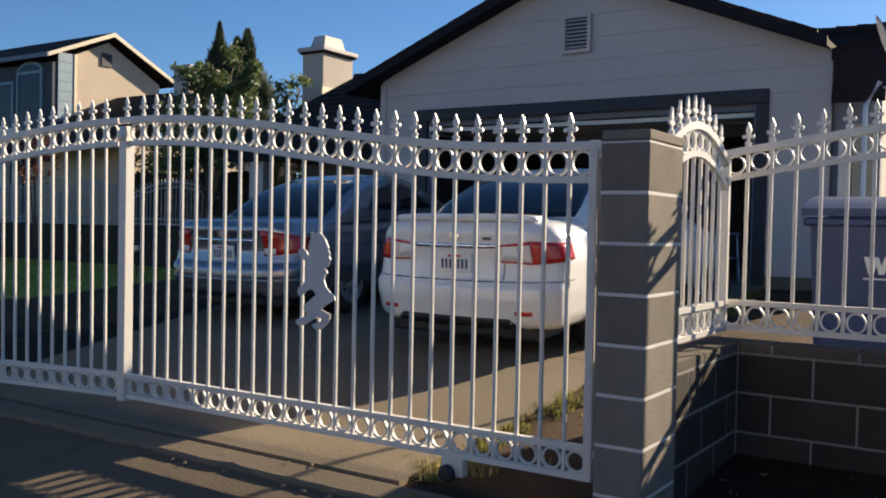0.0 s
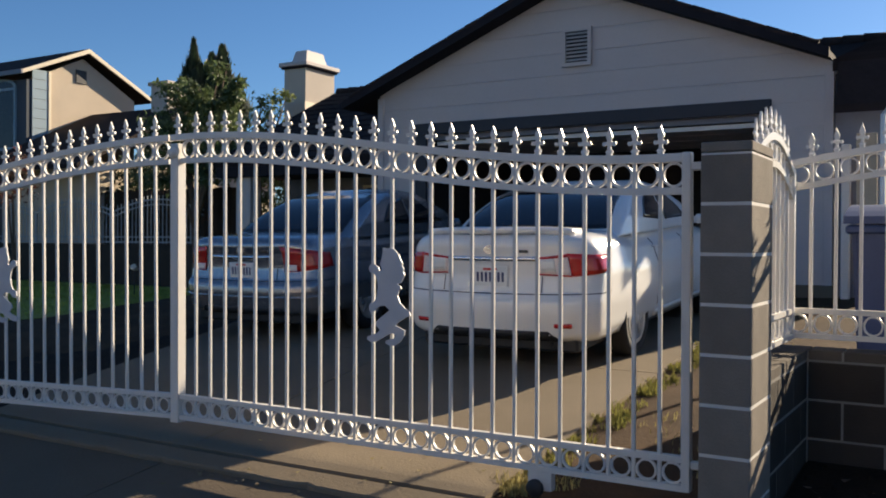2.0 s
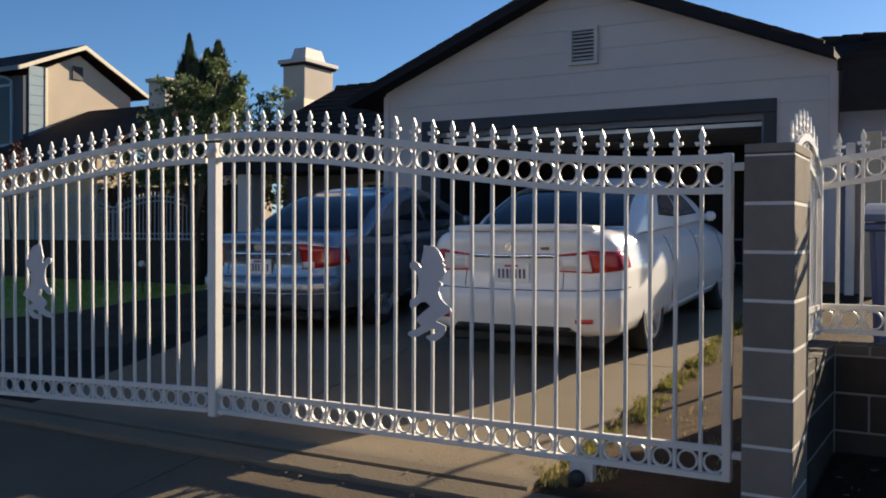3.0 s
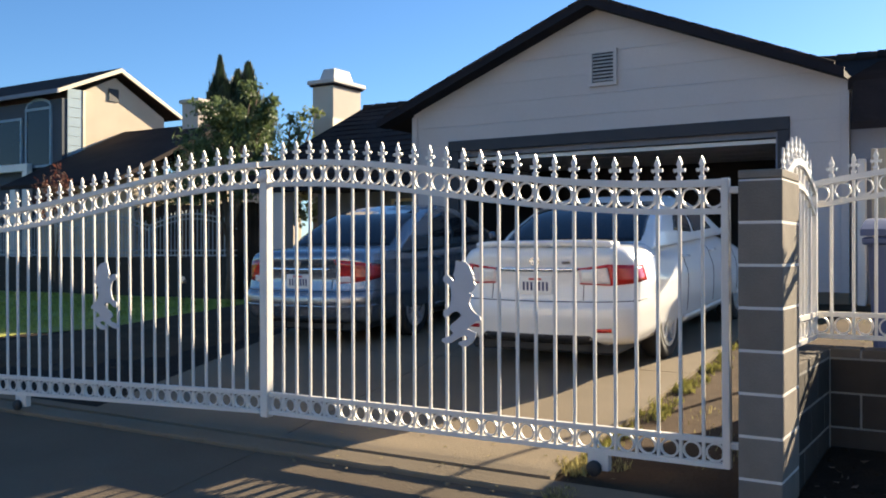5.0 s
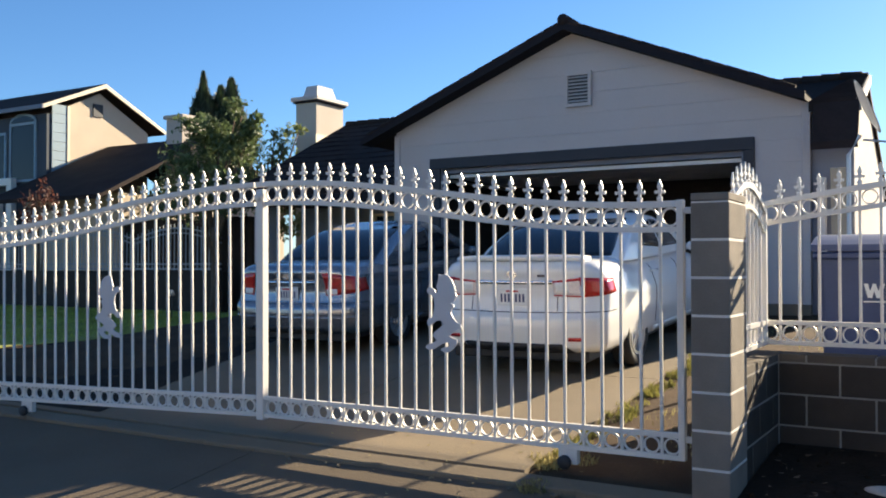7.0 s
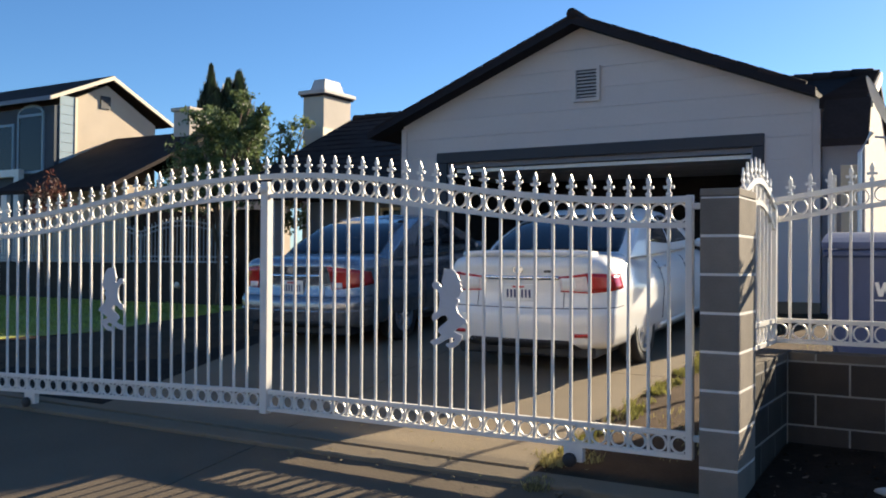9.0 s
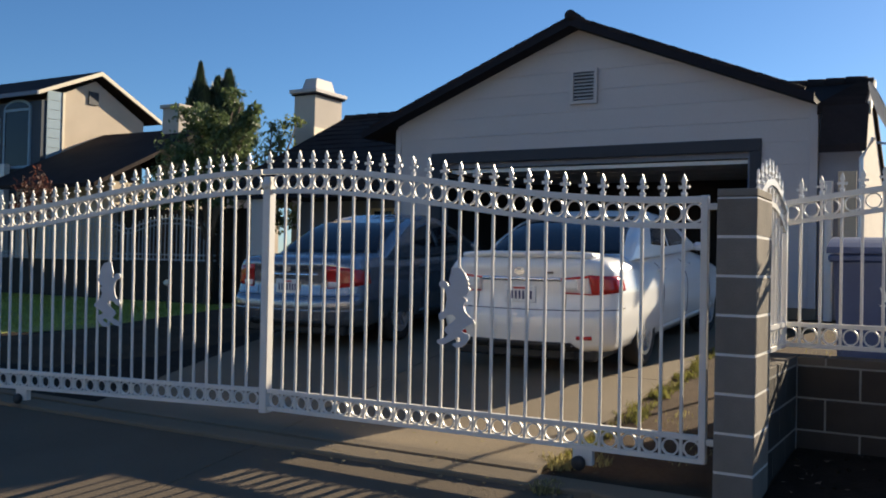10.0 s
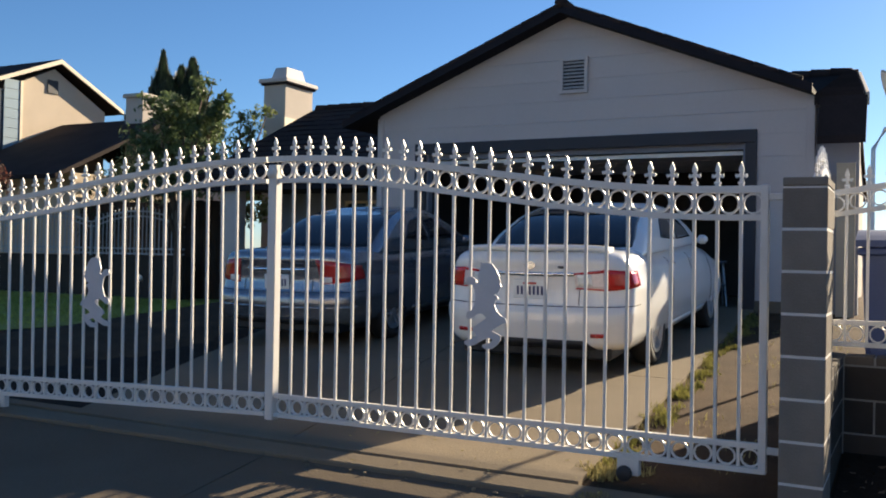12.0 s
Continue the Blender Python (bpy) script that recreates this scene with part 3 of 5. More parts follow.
trim = thing("door_trim", "dark painted trim round the garage opening", "trim", kind="structure")
part("head", box(OL - 0.2, OR + 0.15, GY - 0.045, GY + 0.01, OT, HEAD, 0.006), M_TRIMDK, trim)
part("inner_head", box(OL + 0.036, OR - 0.036, GY + 0.09, GY + 0.15, OT - 0.075, OT - 0.001, 0.004), M_GREYPAINT_SHADE, trim, "grey inner head board")
part("jamb", box(OL - 0.2, OL, GY - 0.042, GY + 0.01, FLOOR - 0.1, OT - 0.001, 0.006), M_TRIMDK, trim)
part("jamb", box(OR, OR + 0.15, GY - 0.042, GY + 0.01, FLOOR - 0.1, OT - 0.001, 0.006), M_TRIMDK, trim)
part("jamb", box(OR - 0.035, OR - 0.001, GY + 0.02, GY + 0.15, FLOOR, OT - 0.001, 0.004), M_GREYPAINT_SHADE, trim, "grey inner door jamb")
part("jamb", box(OL + 0.001, OL + 0.035, GY + 0.02, GY + 0.15, FLOOR, OT - 0.001, 0.004), M_GREYPAINT_SHADE, trim, "grey inner door jamb")

vent = thing("gable_vent", "white louvred gable vent in a wooden frame", "vent")
VX0, VX1, VZ0, VZ1 = -4.06, -3.63, 3.66, 4.19
bm = bmesh.new()
for a, b, c, d in ((VX0, VX1, VZ1 - 0.05, VZ1), (VX0, VX1, VZ0, VZ0 + 0.05), (VX0, VX0 + 0.05, VZ0 + 0.05, VZ1 - 0.05), (VX1 - 0.05, VX1, VZ0 + 0.05, VZ1 - 0.05)):
    add_box(bm, a, b, GY - 0.06, GY - 0.005, c, d)
part("frame", bm, M_SIDING, vent)
part("backing", box(VX0 + 0.05, VX1 - 0.05, GY - 0.02, GY - 0.014, VZ0 + 0.05, VZ1 - 0.05), M_TRIMDK, vent)
for i in range(8):
    zc = VZ0 + 0.085 + i * 0.052
    part("slat", box(-(VX1 - VX0) / 2 + 0.052, (VX1 - VX0) / 2 - 0.052, -0.022, 0.022, -0.004, 0.004), M_SIDING, vent, at=pose((VX0 + VX1) / 2, GY - 0.04, zc, 38, 0, 0))

inside = thing("garage_interior", "bare garage interior behind the open door, walls coloured dim", "room", kind="structure")
part("floor_slab", box(GL + 0.14, GR - 0.14, GY, 13.6, FLOOR - 0.1, FLOOR + 0.012), M_CONC, inside)
part("back_wall", box(GL + 0.14, GR - 0.14, 13.45, 13.6, FLOOR, 3.1), M_INSHADE, inside)
part("inner_wall", box(GL + 0.141, GL + 0.2, 8.115, 13.44, FLOOR + 0.013, 3.1), M_INSHADE, inside)
part("inner_wall", box(GR - 0.2, GR - 0.141, 8.115, 13.44, FLOOR + 0.013, 3.1), M_INSHADE, inside)
tagged(part("ceiling", box(GL + 0.1, GR - 0.1, 8.115, 13.5, 3.1, 3.16), M_INSHADE), "garage ceiling, shade in its colour", "ceiling", kind="structure")
gd = thing("garage_door", "white sectional garage door rolled up under the ceiling", "garage door")
for i in range(4):
    part("panel", box(OL + 0.06, OR - 0.06, 8.16 + i * 0.56, 8.70 + i * 0.56, 2.70 - 0.004 * i, 2.745, 0.006), M_SIDING, gd)
part("bottom_seal", box(OL + 0.06, OR - 0.06, 8.13, 8.158, 2.69, 2.75, 0.004), M_PLATE, gd, "white door bottom edge")
for x in (OL + 0.03, OR - 0.05):
    part("track", box(x, x + 0.02, 8.13, 10.6, 2.63, 2.68), M_METAL, gd, "galvanised door track")
stool = thing("step_stool", "pale folding metal step stool inside the garage", "stool", pose(-1.95, 8.75, FLOOR + 0.012, 0, 0, 20))
for x in (-0.17, 0.17):
    part("leg", tube([(x, -0.16, 0), (x * .8, 0.0, 0.62)], 0.013), M_METAL, stool)
    part("leg", tube([(x, 0.2, 0), (x * .8, 0.02, 0.62)], 0.013), M_METAL, stool)
part("seat", box(-0.17, 0.17, -0.11, 0.11, 0.62, 0.655, 0.012), M_GREYPAINT_SHADE, stool)
part("tread", box(-0.15, 0.15, -0.17, -0.04, 0.30, 0.325, 0.008), M_GREYPAINT_SHADE, stool)

# garage roof
groof = thing("garage_roof", "dark gable roof with heavy dark fascia boards", "roof", kind="structure")
RF = 7.64
for s, xe in ((-1, -7.72), (1, -0.545)):
    pts = [(PKX, PKZ - 0.03), (xe, roof_z(xe) - 0.03), (xe, roof_z(xe) - 0.09), (PKX, PKZ - 0.09)]
    part("deck", prism(pts, (RF + 0.03, 13.2)), M_ROOF, groof)
    pts = [(PKX, PKZ), (xe, roof_z(xe)), (xe, roof_z(xe) - 0.118), (PKX, PKZ - 0.118)]
    part("fascia", prism(pts, (RF - 0.012, RF + 0.028)), M_FASCIA, groof)
    pts = [(PKX, PKZ - 0.094), (xe, roof_z(xe) - 0.094), (xe, roof_z(xe) - 0.108), (PKX, PKZ - 0.108)]
    part("soffit", prism(pts, (RF + 0.03, GY + 0.01)), M_FASCIA, groof)
    n = int(abs(xe - PKX) / 0.3)
    for i in range(n):
        x = PKX + s * (i + 0.5) * 0.3
        a = math.degrees(math.atan(SL)) * s
        bm = tube([(-0.16, 0, 0), (0.16, 0, 0)], [0.05, 0.045], 10)
        part("rake_tile", bm, M_ROOF, groof, smooth=True, at=pose(x, RF + 0.03, roof_z(x) + 0.0, 0, a, 0))
bm = tube([(PKX, RF - 0.03, PKZ + 0.03), (PKX, 13.2, PKZ + 0.03)], 0.085, 12)
part("ridge_cap", bm, M_ROOF, groof, smooth=True)


# ---------- main house ----------
RY, RZ, EY, EZ = 13.0, 4.66, 9.05, 2.72
HX0, HX1 = -12.0, -0.30
main = thing("main_roof", "dark tiled roof of the single-storey main house", "roof", kind="structure")


def slope_deck(quad, t=0.12):
    bm = bmesh.new()
    a = [bm.verts.new(p) for p in quad]
    b = [bm.verts.new((p[0], p[1], p[2] - t)) for p in quad]
    bm.faces.new(a)
    bm.faces.new(b[::-1])
    n = len(a)
    for i in range(n):
        bm.faces.new((a[i], b[i], b[(i + 1) % n], a[(i + 1) % n]))
    return bm


part("deck", slope_deck([(HX0, RY, RZ), (GL + 1.1, RY, RZ), (GL + 1.1, EY, EZ), (HX0, EY, EZ)]), M_ROOF, main)
wingr = thing("wing_roof", "dark tiled roof of the wing behind the garage", "roof", kind="structure")
WING = [(-0.54, RY, RZ), (-0.30, RY, RZ), (0.07, 7.88, 3.40), (-0.54, 7.88, 3.40)]
part("deck", slope_deck(WING), M_ROOF, wingr)
part("skirt", slope_deck([(-0.475, 7.87, 3.385), (0.09, 7.87, 3.385), (0.09, 7.6, 2.84), (-0.475, 7.6, 2.84)], 0.1), M_ROOF, wingr, "steep dark roof skirt")
part("deck", slope_deck([(GL, RY, RZ), (-0.54, RY, RZ), (-0.54, 11.2, 3.78), (GL, 11.2, 3.78)]), M_ROOF, wingr)
part("deck", slope_deck([(GL, RY, RZ), (-0.30, RY, RZ), (-0.30, 2 * RY - EY, EZ), (GL, 2 * RY - EY, EZ)][::-1]), M_ROOF, wingr)
part("deck", slope_deck([(HX0, RY, RZ), (GL + 1.2, RY, RZ), (GL + 1.2, 2 * RY - EY, EZ), (HX0, 2 * RY - EY, EZ)][::-1]), M_ROOF, main)
# Thin upright lips at the tile courses, added to keep grazing sun off the deck.
bm = bmesh.new()
for k in range(32):
    f0, f1 = k / 32, (k + 1) / 32
    y0, z0 = 7.88 + (RY - 7.88) * f0, 3.40 + (RZ - 3.40) * f0
    xr = 0.07 - 0.37 * f0
    add_box(bm, -0.535, xr - 0.03, y0 - 0.003, y0 + 0.003, z0 - 0.01, z0 + 0.03)
tagged(part("eave_tiles", bm, M_ROOF, wingr), kind="stuff")
bm = bmesh.new()
q = [bm.verts.new(p) for p in ((0.072, 7.88, 3.25), (0.072, 7.88, 3.42), (-0.298, RY, RZ + 0.02), (-0.298, RY, RZ - 0.15))]
q2 = [bm.verts.new(v.co + Vector((0.04, 0, 0))) for v in q]
bm.faces.new(q)
bm.faces.new(q2[::-1])
for i in range(4):
    bm.faces.new((q[i], q2[i], q2[(i + 1) % 4], q[(i + 1) % 4]))
part("rake_board", bm, M_CREAM, wingr, "cream rake board")
part("rake_board", prism([(EY - 0.02, EZ - 0.16), (EY - 0.02, EZ + 0.03), (RY, RZ + 0.03), (RY, RZ - 0.16)], (HX0 - 0.04, HX0 - 0.001), 'x'), M_FASCIA, main, "dark rake board")
for a, b, owner in ((HX0, GL + 1.1, main), (GL, HX1, wingr)):
    part("ridge_bed", tube([(a, RY, RZ), (b, RY, RZ)], 0.07, 10), M_ROOF, owner, smooth=True)
RIDGE = mesh_of("ridge_tile", tube([(-0.18, 0, 0), (0.18, 0, 0)], [0.105, 0.085], 10), True)
RIDGE.materials.append(M_ROOF)
for i in range(int((HX1 - HX0) / 0.33)):
    x = HX0 + 0.2 + i * 0.33
    part("ridge_tile", RIDGE, None, main if x < GL + 1.0 else wingr, at=pose(x, RY, RZ + 0.015))
# tile courses on the slope that faces the drive
bm = bmesh.new()
for k in range(13):
    f0, f1 = k / 13, (k + 1.15) / 13
    y0, z0 = EY + (RY - EY) * f0, EZ + (RZ - EZ) * f0
    y1, z1 = EY + (RY - EY) * min(1, f1), EZ + (RZ - EZ) * min(1, f1)
    x = HX0
    while x < GL + 0.9:
        if not (-7.9 < x < -0.9 and roof_z(x) > z1 + 0.15):
            w, j = 0.29, 0.012 * math.sin(x * 37 + k * 5)
            add_box(bm, x, x + w, y0, y0 + 0.01, z0 + 0.004, z0 + 0.035 + j)
            v = [bm.verts.new(p) for p in ((x, y0, z0 + 0.036 + j), (x + w, y0, z0 + 0.036 + j), (x + w, y1, z1 + 0.012), (x, y1, z1 + 0.012))]
            bm.faces.new(v)
        x += 0.3
tagged(part("roof_tiles", bm, M_ROOF, main), kind="stuff")
mw = thing("main_wall", "stucco house front beside the garage, shade in its grey", "wall", kind="structure")
# Stucco front and gable, coloured grey to carry the porch shade.
part("front", box(-11.8, GL + 0.0, 11.2, 11.4, 0.2, 3.6), M_GREYPAINT_SHADE, mw)
part("porch_ceiling", box(-11.8, GL - 0.001, 9.2, 11.199, 2.52, 2.58), M_FASCIA, mw)
part("left_gable", prism([(11.2, 0.1), (16.5, 0.1), (16.5, 2.9), (13.0, 4.5), (11.2, 3.62)], (-11.95, -11.8), "x"), M_GREYPAINT_SHADE, mw)
wingw = thing("wing_wall", "stucco wall of the wing beside the garage, shade in its grey", "wall", kind="structure")
# Grey puts the shade into this face; gable_end keeps the plain stucco.
part("front", box(GR + 0.014, 0.0, 8.03, 8.17, 0.1, 3.27), M_GREYPAINT_SHADE, wingw)
part("gable_end", prism([(8.171, 0.1), (16.5, 0.1), (16.5, 2.9), (13.0, 4.45), (8.171, 3.30)], (-0.5, -0.36), 'x'), M_STUCCO_W, wingw)
part("porch_post", box(-11.45, -11.08, 9.1, 9.4, 0.3, 2.51, 0.01), M_SIDING, mw, "blue-grey porch post")
part("porch_beam", box(-11.9, GL - 0.2, 9.0, 9.19, 2.42, 2.62, 0.01), M_FASCIA, mw, "dark porch beam")


def window(name, m, w, h, label, fr=M_CREAM, mull=1, arched=False):
    win = thing(name, label, "window", m, kind="structure")
    bm = bmesh.new()
    for a, b, c, d in ((0, w, 0, 0.06), (0, w, h - 0.06, h), (0, 0.06, 0.06, h - 0.06), (w - 0.06, w, 0.06, h - 0.06)):
        add_box(bm, a, b, -0.05, 0.0, c, d)
    part("window_frame", bm, fr, win)
    part("window_sill", box(-0.03, w + 0.03, -0.08, 0.0, -0.05, -0.001, 0.004), fr, win)
    for i in range(mull + 1):
        pw = (w - 0.12) / (mull + 1)
        part("pane", box(0.06 + i * pw + 0.012, 0.06 + (i + 1) * pw - 0.012, -0.02, -0.012, 0.06, h - 0.06), M_PANE, win)
    for i in range(mull):
        x = 0.06 + (i + 1) * (w - 0.12) / (mull + 1)
        part("mullion", box(x - 0.02, x + 0.02, -0.045, -0.005, 0.061, h - 0.061), fr, win)
    return win


win1 = window("window_1", pose(-9.9, 11.198, 1.25), 1.1, 1.1, "cream-framed sliding window beside the porch")
door = thing("door_1", "dark front door in the porch shade", "door", pose(-8.4, 11.198, 0.62), kind="structure")
part("leaf", box(0, 0.9, -0.05, 0.0, 0, 2.03, 0.004), M_TRIMDK, door)
part("door_frame", box(-0.08, -0.002, -0.06, 0.0, 0, 2.1), M_CREAM, door)
part("door_frame", box(0.902, 0.98, -0.06, 0.0, 0, 2.1), M_CREAM, door)

chim = thing("chimney", "stucco chimney with a stepped white metal cap", "chimney")
part("shaft", box(-13.21, -12.57, 12.52, 13.6, 0.1, 5.24), M_STUCCO_W, chim)
# The crown is pale; this thin course carries its underside shade as dark colour.
part("crown", box(-13.27, -12.51, 12.46, 13.66, 5.241, 5.29, 0.012), M_FASCIA, chim, "crown moulding, underside shade in its colour")
part("crown_edge", box(-13.31, -12.47, 12.42, 13.7, 5.291, 5.39, 0.012), M_SIDING, chim)
bm = bmesh.new()
lo = [bm.verts.new(p) for p in ((-13.12, 12.65, 5.391), (-12.66, 12.65, 5.391), (-12.66, 13.45, 5.391), (-13.12, 13.45, 5.391))]
hi = [bm.verts.new(p) for p in ((-13.06, 12.75, 5.70), (-12.72, 12.75, 5.70), (-12.72, 13.35, 5.70), (-13.06, 13.35, 5.70))]
bm.faces.new(lo[::-1])
bm.faces.new(hi)
for i in range(4):
    bm.faces.new((lo[i], lo[(i + 1) % 4], hi[(i + 1) % 4], hi[i]))
part("metal_cap", bm, M_SIDING, chim, "pale sheet-metal chimney cap")
part("flashing", box(-12.569, -12.54, 12.47, 13.65, 4.0, 4.45), M_CREAM, chim, "pale stepped flashing")


# the main house and its chimney, enlarged about the street side to their true distance
HUB = Matrix.Translation((1.35, -4.75, 1.22))
FAR = HUB @ Matrix.Scale(1.14, 4) @ HUB.inverted()
for ob in (main, mw, chim, win1, door):
    ob.matrix_basis = FAR @ ob.matrix_basis


# ---------- neighbour's house ----------
nb = thing("neighbour_house", "two-storey tan stucco house with blue-grey siding and cream eaves", "house")
NX = -24.0
NY0, NY1, NPK, NPZ = 13.45, 17.3, 15.25, 7.25
part("wall", prism([(NY0, 0.3), (NY1, 0.3), (NY1, 5.9), (NPK, 7.0), (NY0, 6.1)], (NX - 9, NX), 'x'), M_STUCCO, nb)
for i in range(14):
    part("siding_board", box(NX + 0.002, NX + 0.03, NY0 - 0.02, NY0 + 0.52, 2.2 + i * 0.3, 2.2 + i * 0.3 + 0.288), M_BLUE, nb, "blue-grey lap board")
part("corner_trim", box(NX + 0.002, NX + 0.05, NY0 + 0.53, NY0 + 0.62, 2.2, 6.4), M_CREAM, nb)
part("front_wall", box(NX - 9.2, NX + 0.0, NY0 - 0.2, NY0 - 0.021, 0.3, 6.05), M_BLUESHADE, nb, "blue-grey front wall, darkened for shade")
for s, ye, ze in ((-1, NY0 - 0.55, 6.25), (1, NY1 + 0.55, 6.0)):
    part("roof", prism([(NPK, NPZ + 0.05), (ye, ze + 0.03), (ye, ze - 0.1), (NPK, NPZ - 0.1)], (NX - 9.6, NX + 0.28), 'x'), M_ROOF, nb, "dark shingle roof")
    part("fascia", prism([(NPK, NPZ + 0.04), (ye, ze + 0.02), (ye, ze - 0.10), (NPK, NPZ - 0.10)], (NX + 0.282, NX + 0.33), 'x'), M_CREAM, nb, "cream rake fascia")
# Cream like the rake fascia; the grey puts its shade into the colour.
part("eave_fascia", box(NX - 9.6, NX + 0.33, NY0 - 0.6, NY0 - 0.552, 6.14, 6.27), M_GREYPAINT_SHADE, nb)
gv = part("attic_vent", box(NX + 0.003, NX + 0.04, 14.98, 15.36, 6.2, 6.62), M_TRIMDK, nb, "dark attic vent")
for x0, w, h in ((-27.6, 1.5, 1.5), (-25.75, 1.2, 1.75)):
    wi = part("window", box(x0, x0 + w, NY0 - 0.235, NY0 - 0.202, 4.0, 4.0 + h), M_PANE, nb, "dark upstairs window")
    bm = bmesh.new()
    for a, b, c, d in ((x0 - 0.08, x0 + w + 0.08, 3.92, 3.999), (x0 - 0.08, x0 + w + 0.08, 4.001 + h, 4.08 + h), (x0 - 0.08, x0 - 0.001, 4.0, 4.0 + h), (x0 + w + 0.001, x0 + w + 0.08, 4.0, 4.0 + h)):
        add_box(bm, a, b, NY0 - 0.26, NY0 - 0.202, c, d)
    part("window_frame", bm, M_BLUE, wi, "blue-grey window frame")
    if w < 1.4:
        hw, zt = w / 2 + 0.08, 4.081 + h
        arc = [(x0 + w / 2 + hw * math.cos(a), zt + 0.3 * math.sin(a)) for a in spread(0, math.pi, 12)]
        part("arched_head", prism(arc, (NY0 - 0.25, NY0 - 0.202)), M_BLUE, wi)
        arc = [(x0 + w / 2 + (hw - 0.09) * math.cos(a), zt + 0.004 + 0.21 * math.sin(a)) for a in spread(0, math.pi, 12)]
        part("arched_pane", prism(arc, (NY0 - 0.262, NY0 - 0.251)), M_PANE, wi)
# lower roof and rear block
low = thing("neighbour_wing", "dark-roofed single-storey wing in shade beside the neighbour", "house")
part("wall", box(-23.9, -19.6, 12.4, 19.5, 0.3, 3.3), M_STUCCO, low)
part("roof", slope_deck([(-23.99, 15.6, 5.25), (-19.2, 15.6, 5.25), (-18.9, 11.2, 3.15), (-23.99, 11.2, 3.15)]), M_ROOF, low, "dark shingle roof")
part("roof", slope_deck([(-23.99, 15.6, 5.25), (-19.2, 15.6, 5.25), (-18.9, 20.0, 3.15), (-23.99, 20.0, 3.15)][::-1]), M_ROOF, low, "dark shingle roof")
far = thing("far_chimney", "tan stucco chimney block behind the trees", "chimney")
part("shaft", box(-20.75, -20.05, 15.2, 16.4, 0.0, 5.85), M_STUCCO_W, far)
part("crown", box(-20.83, -19.97, 15.12, 16.48, 5.851, 5.97, 0.02), M_STUCCO_W, far)


# ---------- fences and bits on the far side of the lawn ----------
wf = thing("wood_fence", "weathered brown board fence across the lawn in shade", "fence", kind="structure")
for i in range(62):
    x = -23.3 + i * 0.15
    part("board", box(x + 0.004, x + 0.146, 12.6, 12.622, 0.0, 2.5 + 0.02 * math.sin(i * 2.3), 0.003), M_WOOD, wf)
for zc in (0.9, 1.7):
    part("rail", box(-23.3, -14.0, 12.623, 12.66, zc, zc + 0.09), M_WOOD, wf)
LFY = 11.9
lf = thing("lawn_fence", "white arched iron picket fence on a low block wall", "fence")
# Same block as the garden wall, its shade put into the colour.
part("base_wall", box(-28.0, -15.0, LFY - 0.1, LFY + 0.1, 0.0, 1.08, 0.01), M_BLOCKSHADE, lf, "low block wall, darkened for shade")
LFW = 3.2
# White iron fence; its shade is put into this greyer paint.
M_LAWNIRON = mat("shaded_fence_paint", (0.36, 0.38, 0.40), 0.55, var=0.12, scale=3, fine=40, bump=0.002)
for k in range(4):
    x0 = -28.0 + k * (LFW + 0.02)
    crest = lambda u: 1.95 + 0.28 * math.sin(math.pi * u / LFW)
    part("top_rail", rail(LFW, crest, 0.035, 0.015, 16), M_LAWNIRON, lf, at=pose(x0, LFY, 0))
    part("rail", rail(LFW, lambda u: crest(u) - 0.13, 0.03, 0.013, 16), M_LAWNIRON, lf, at=pose(x0, LFY, 0))
    for zc in (1.12, 1.25):
        part("rail", box(x0, x0 + LFW, LFY - 0.015, LFY + 0.015, zc, zc + 0.035), M_LAWNIRON, lf)
    part("post", box(x0 - 0.03, x0 + 0.03, LFY - 0.03, LFY + 0.03, 1.081, 1.9, 0.005), M_LAWNIRON, lf)
    for i in range(1, 23):
        u = i * LFW / 23
        part("picket", box(-0.010, 0.010, -0.010, 0.010, 1.1, crest(u) + 0.09), M_LAWNIRON, lf, at=pose(x0 + u, LFY, 0))
vf = thing("porch_frame", "white square timber porch frame behind the lawn fence", "porch frame")
part("post", box(-25.55, -25.29, 12.9, 13.1, 0.0, 3.80, 0.008), M_WHITE, vf)
part("beam", box(-28.6, -25.29, 12.9, 13.1, 3.801, 4.04, 0.008), M_WHITE, vf)
part("post", box(-28.6, -28.35, 12.9, 13.1, 0.0, 3.80, 0.008), M_WHITE, vf)
part("rail_post", box(-26.2, -25.9, 12.9, 13.05, 0.0, 3.3, 0.008), M_WHITE, vf)
gl = thing("garden_light", "small pale garden spotlight on a thin stake", "garden light", pose(-9.86, 5.4, gz(5.4) - 0.03))
part("stake", tube([(0, 0, 0), (0, 0, 0.36)], 0.008), M_BLACK, gl)
part("head", lathe([(0.0, -0.05), (0.03, -0.05), (0.05, 0.04), (0.04, 0.05), (0.0, 0.035)], 16, pose(0, 0, 0.40, 65, 0, 20)), M_CREAM, gl, "pale lamp head", smooth=True)


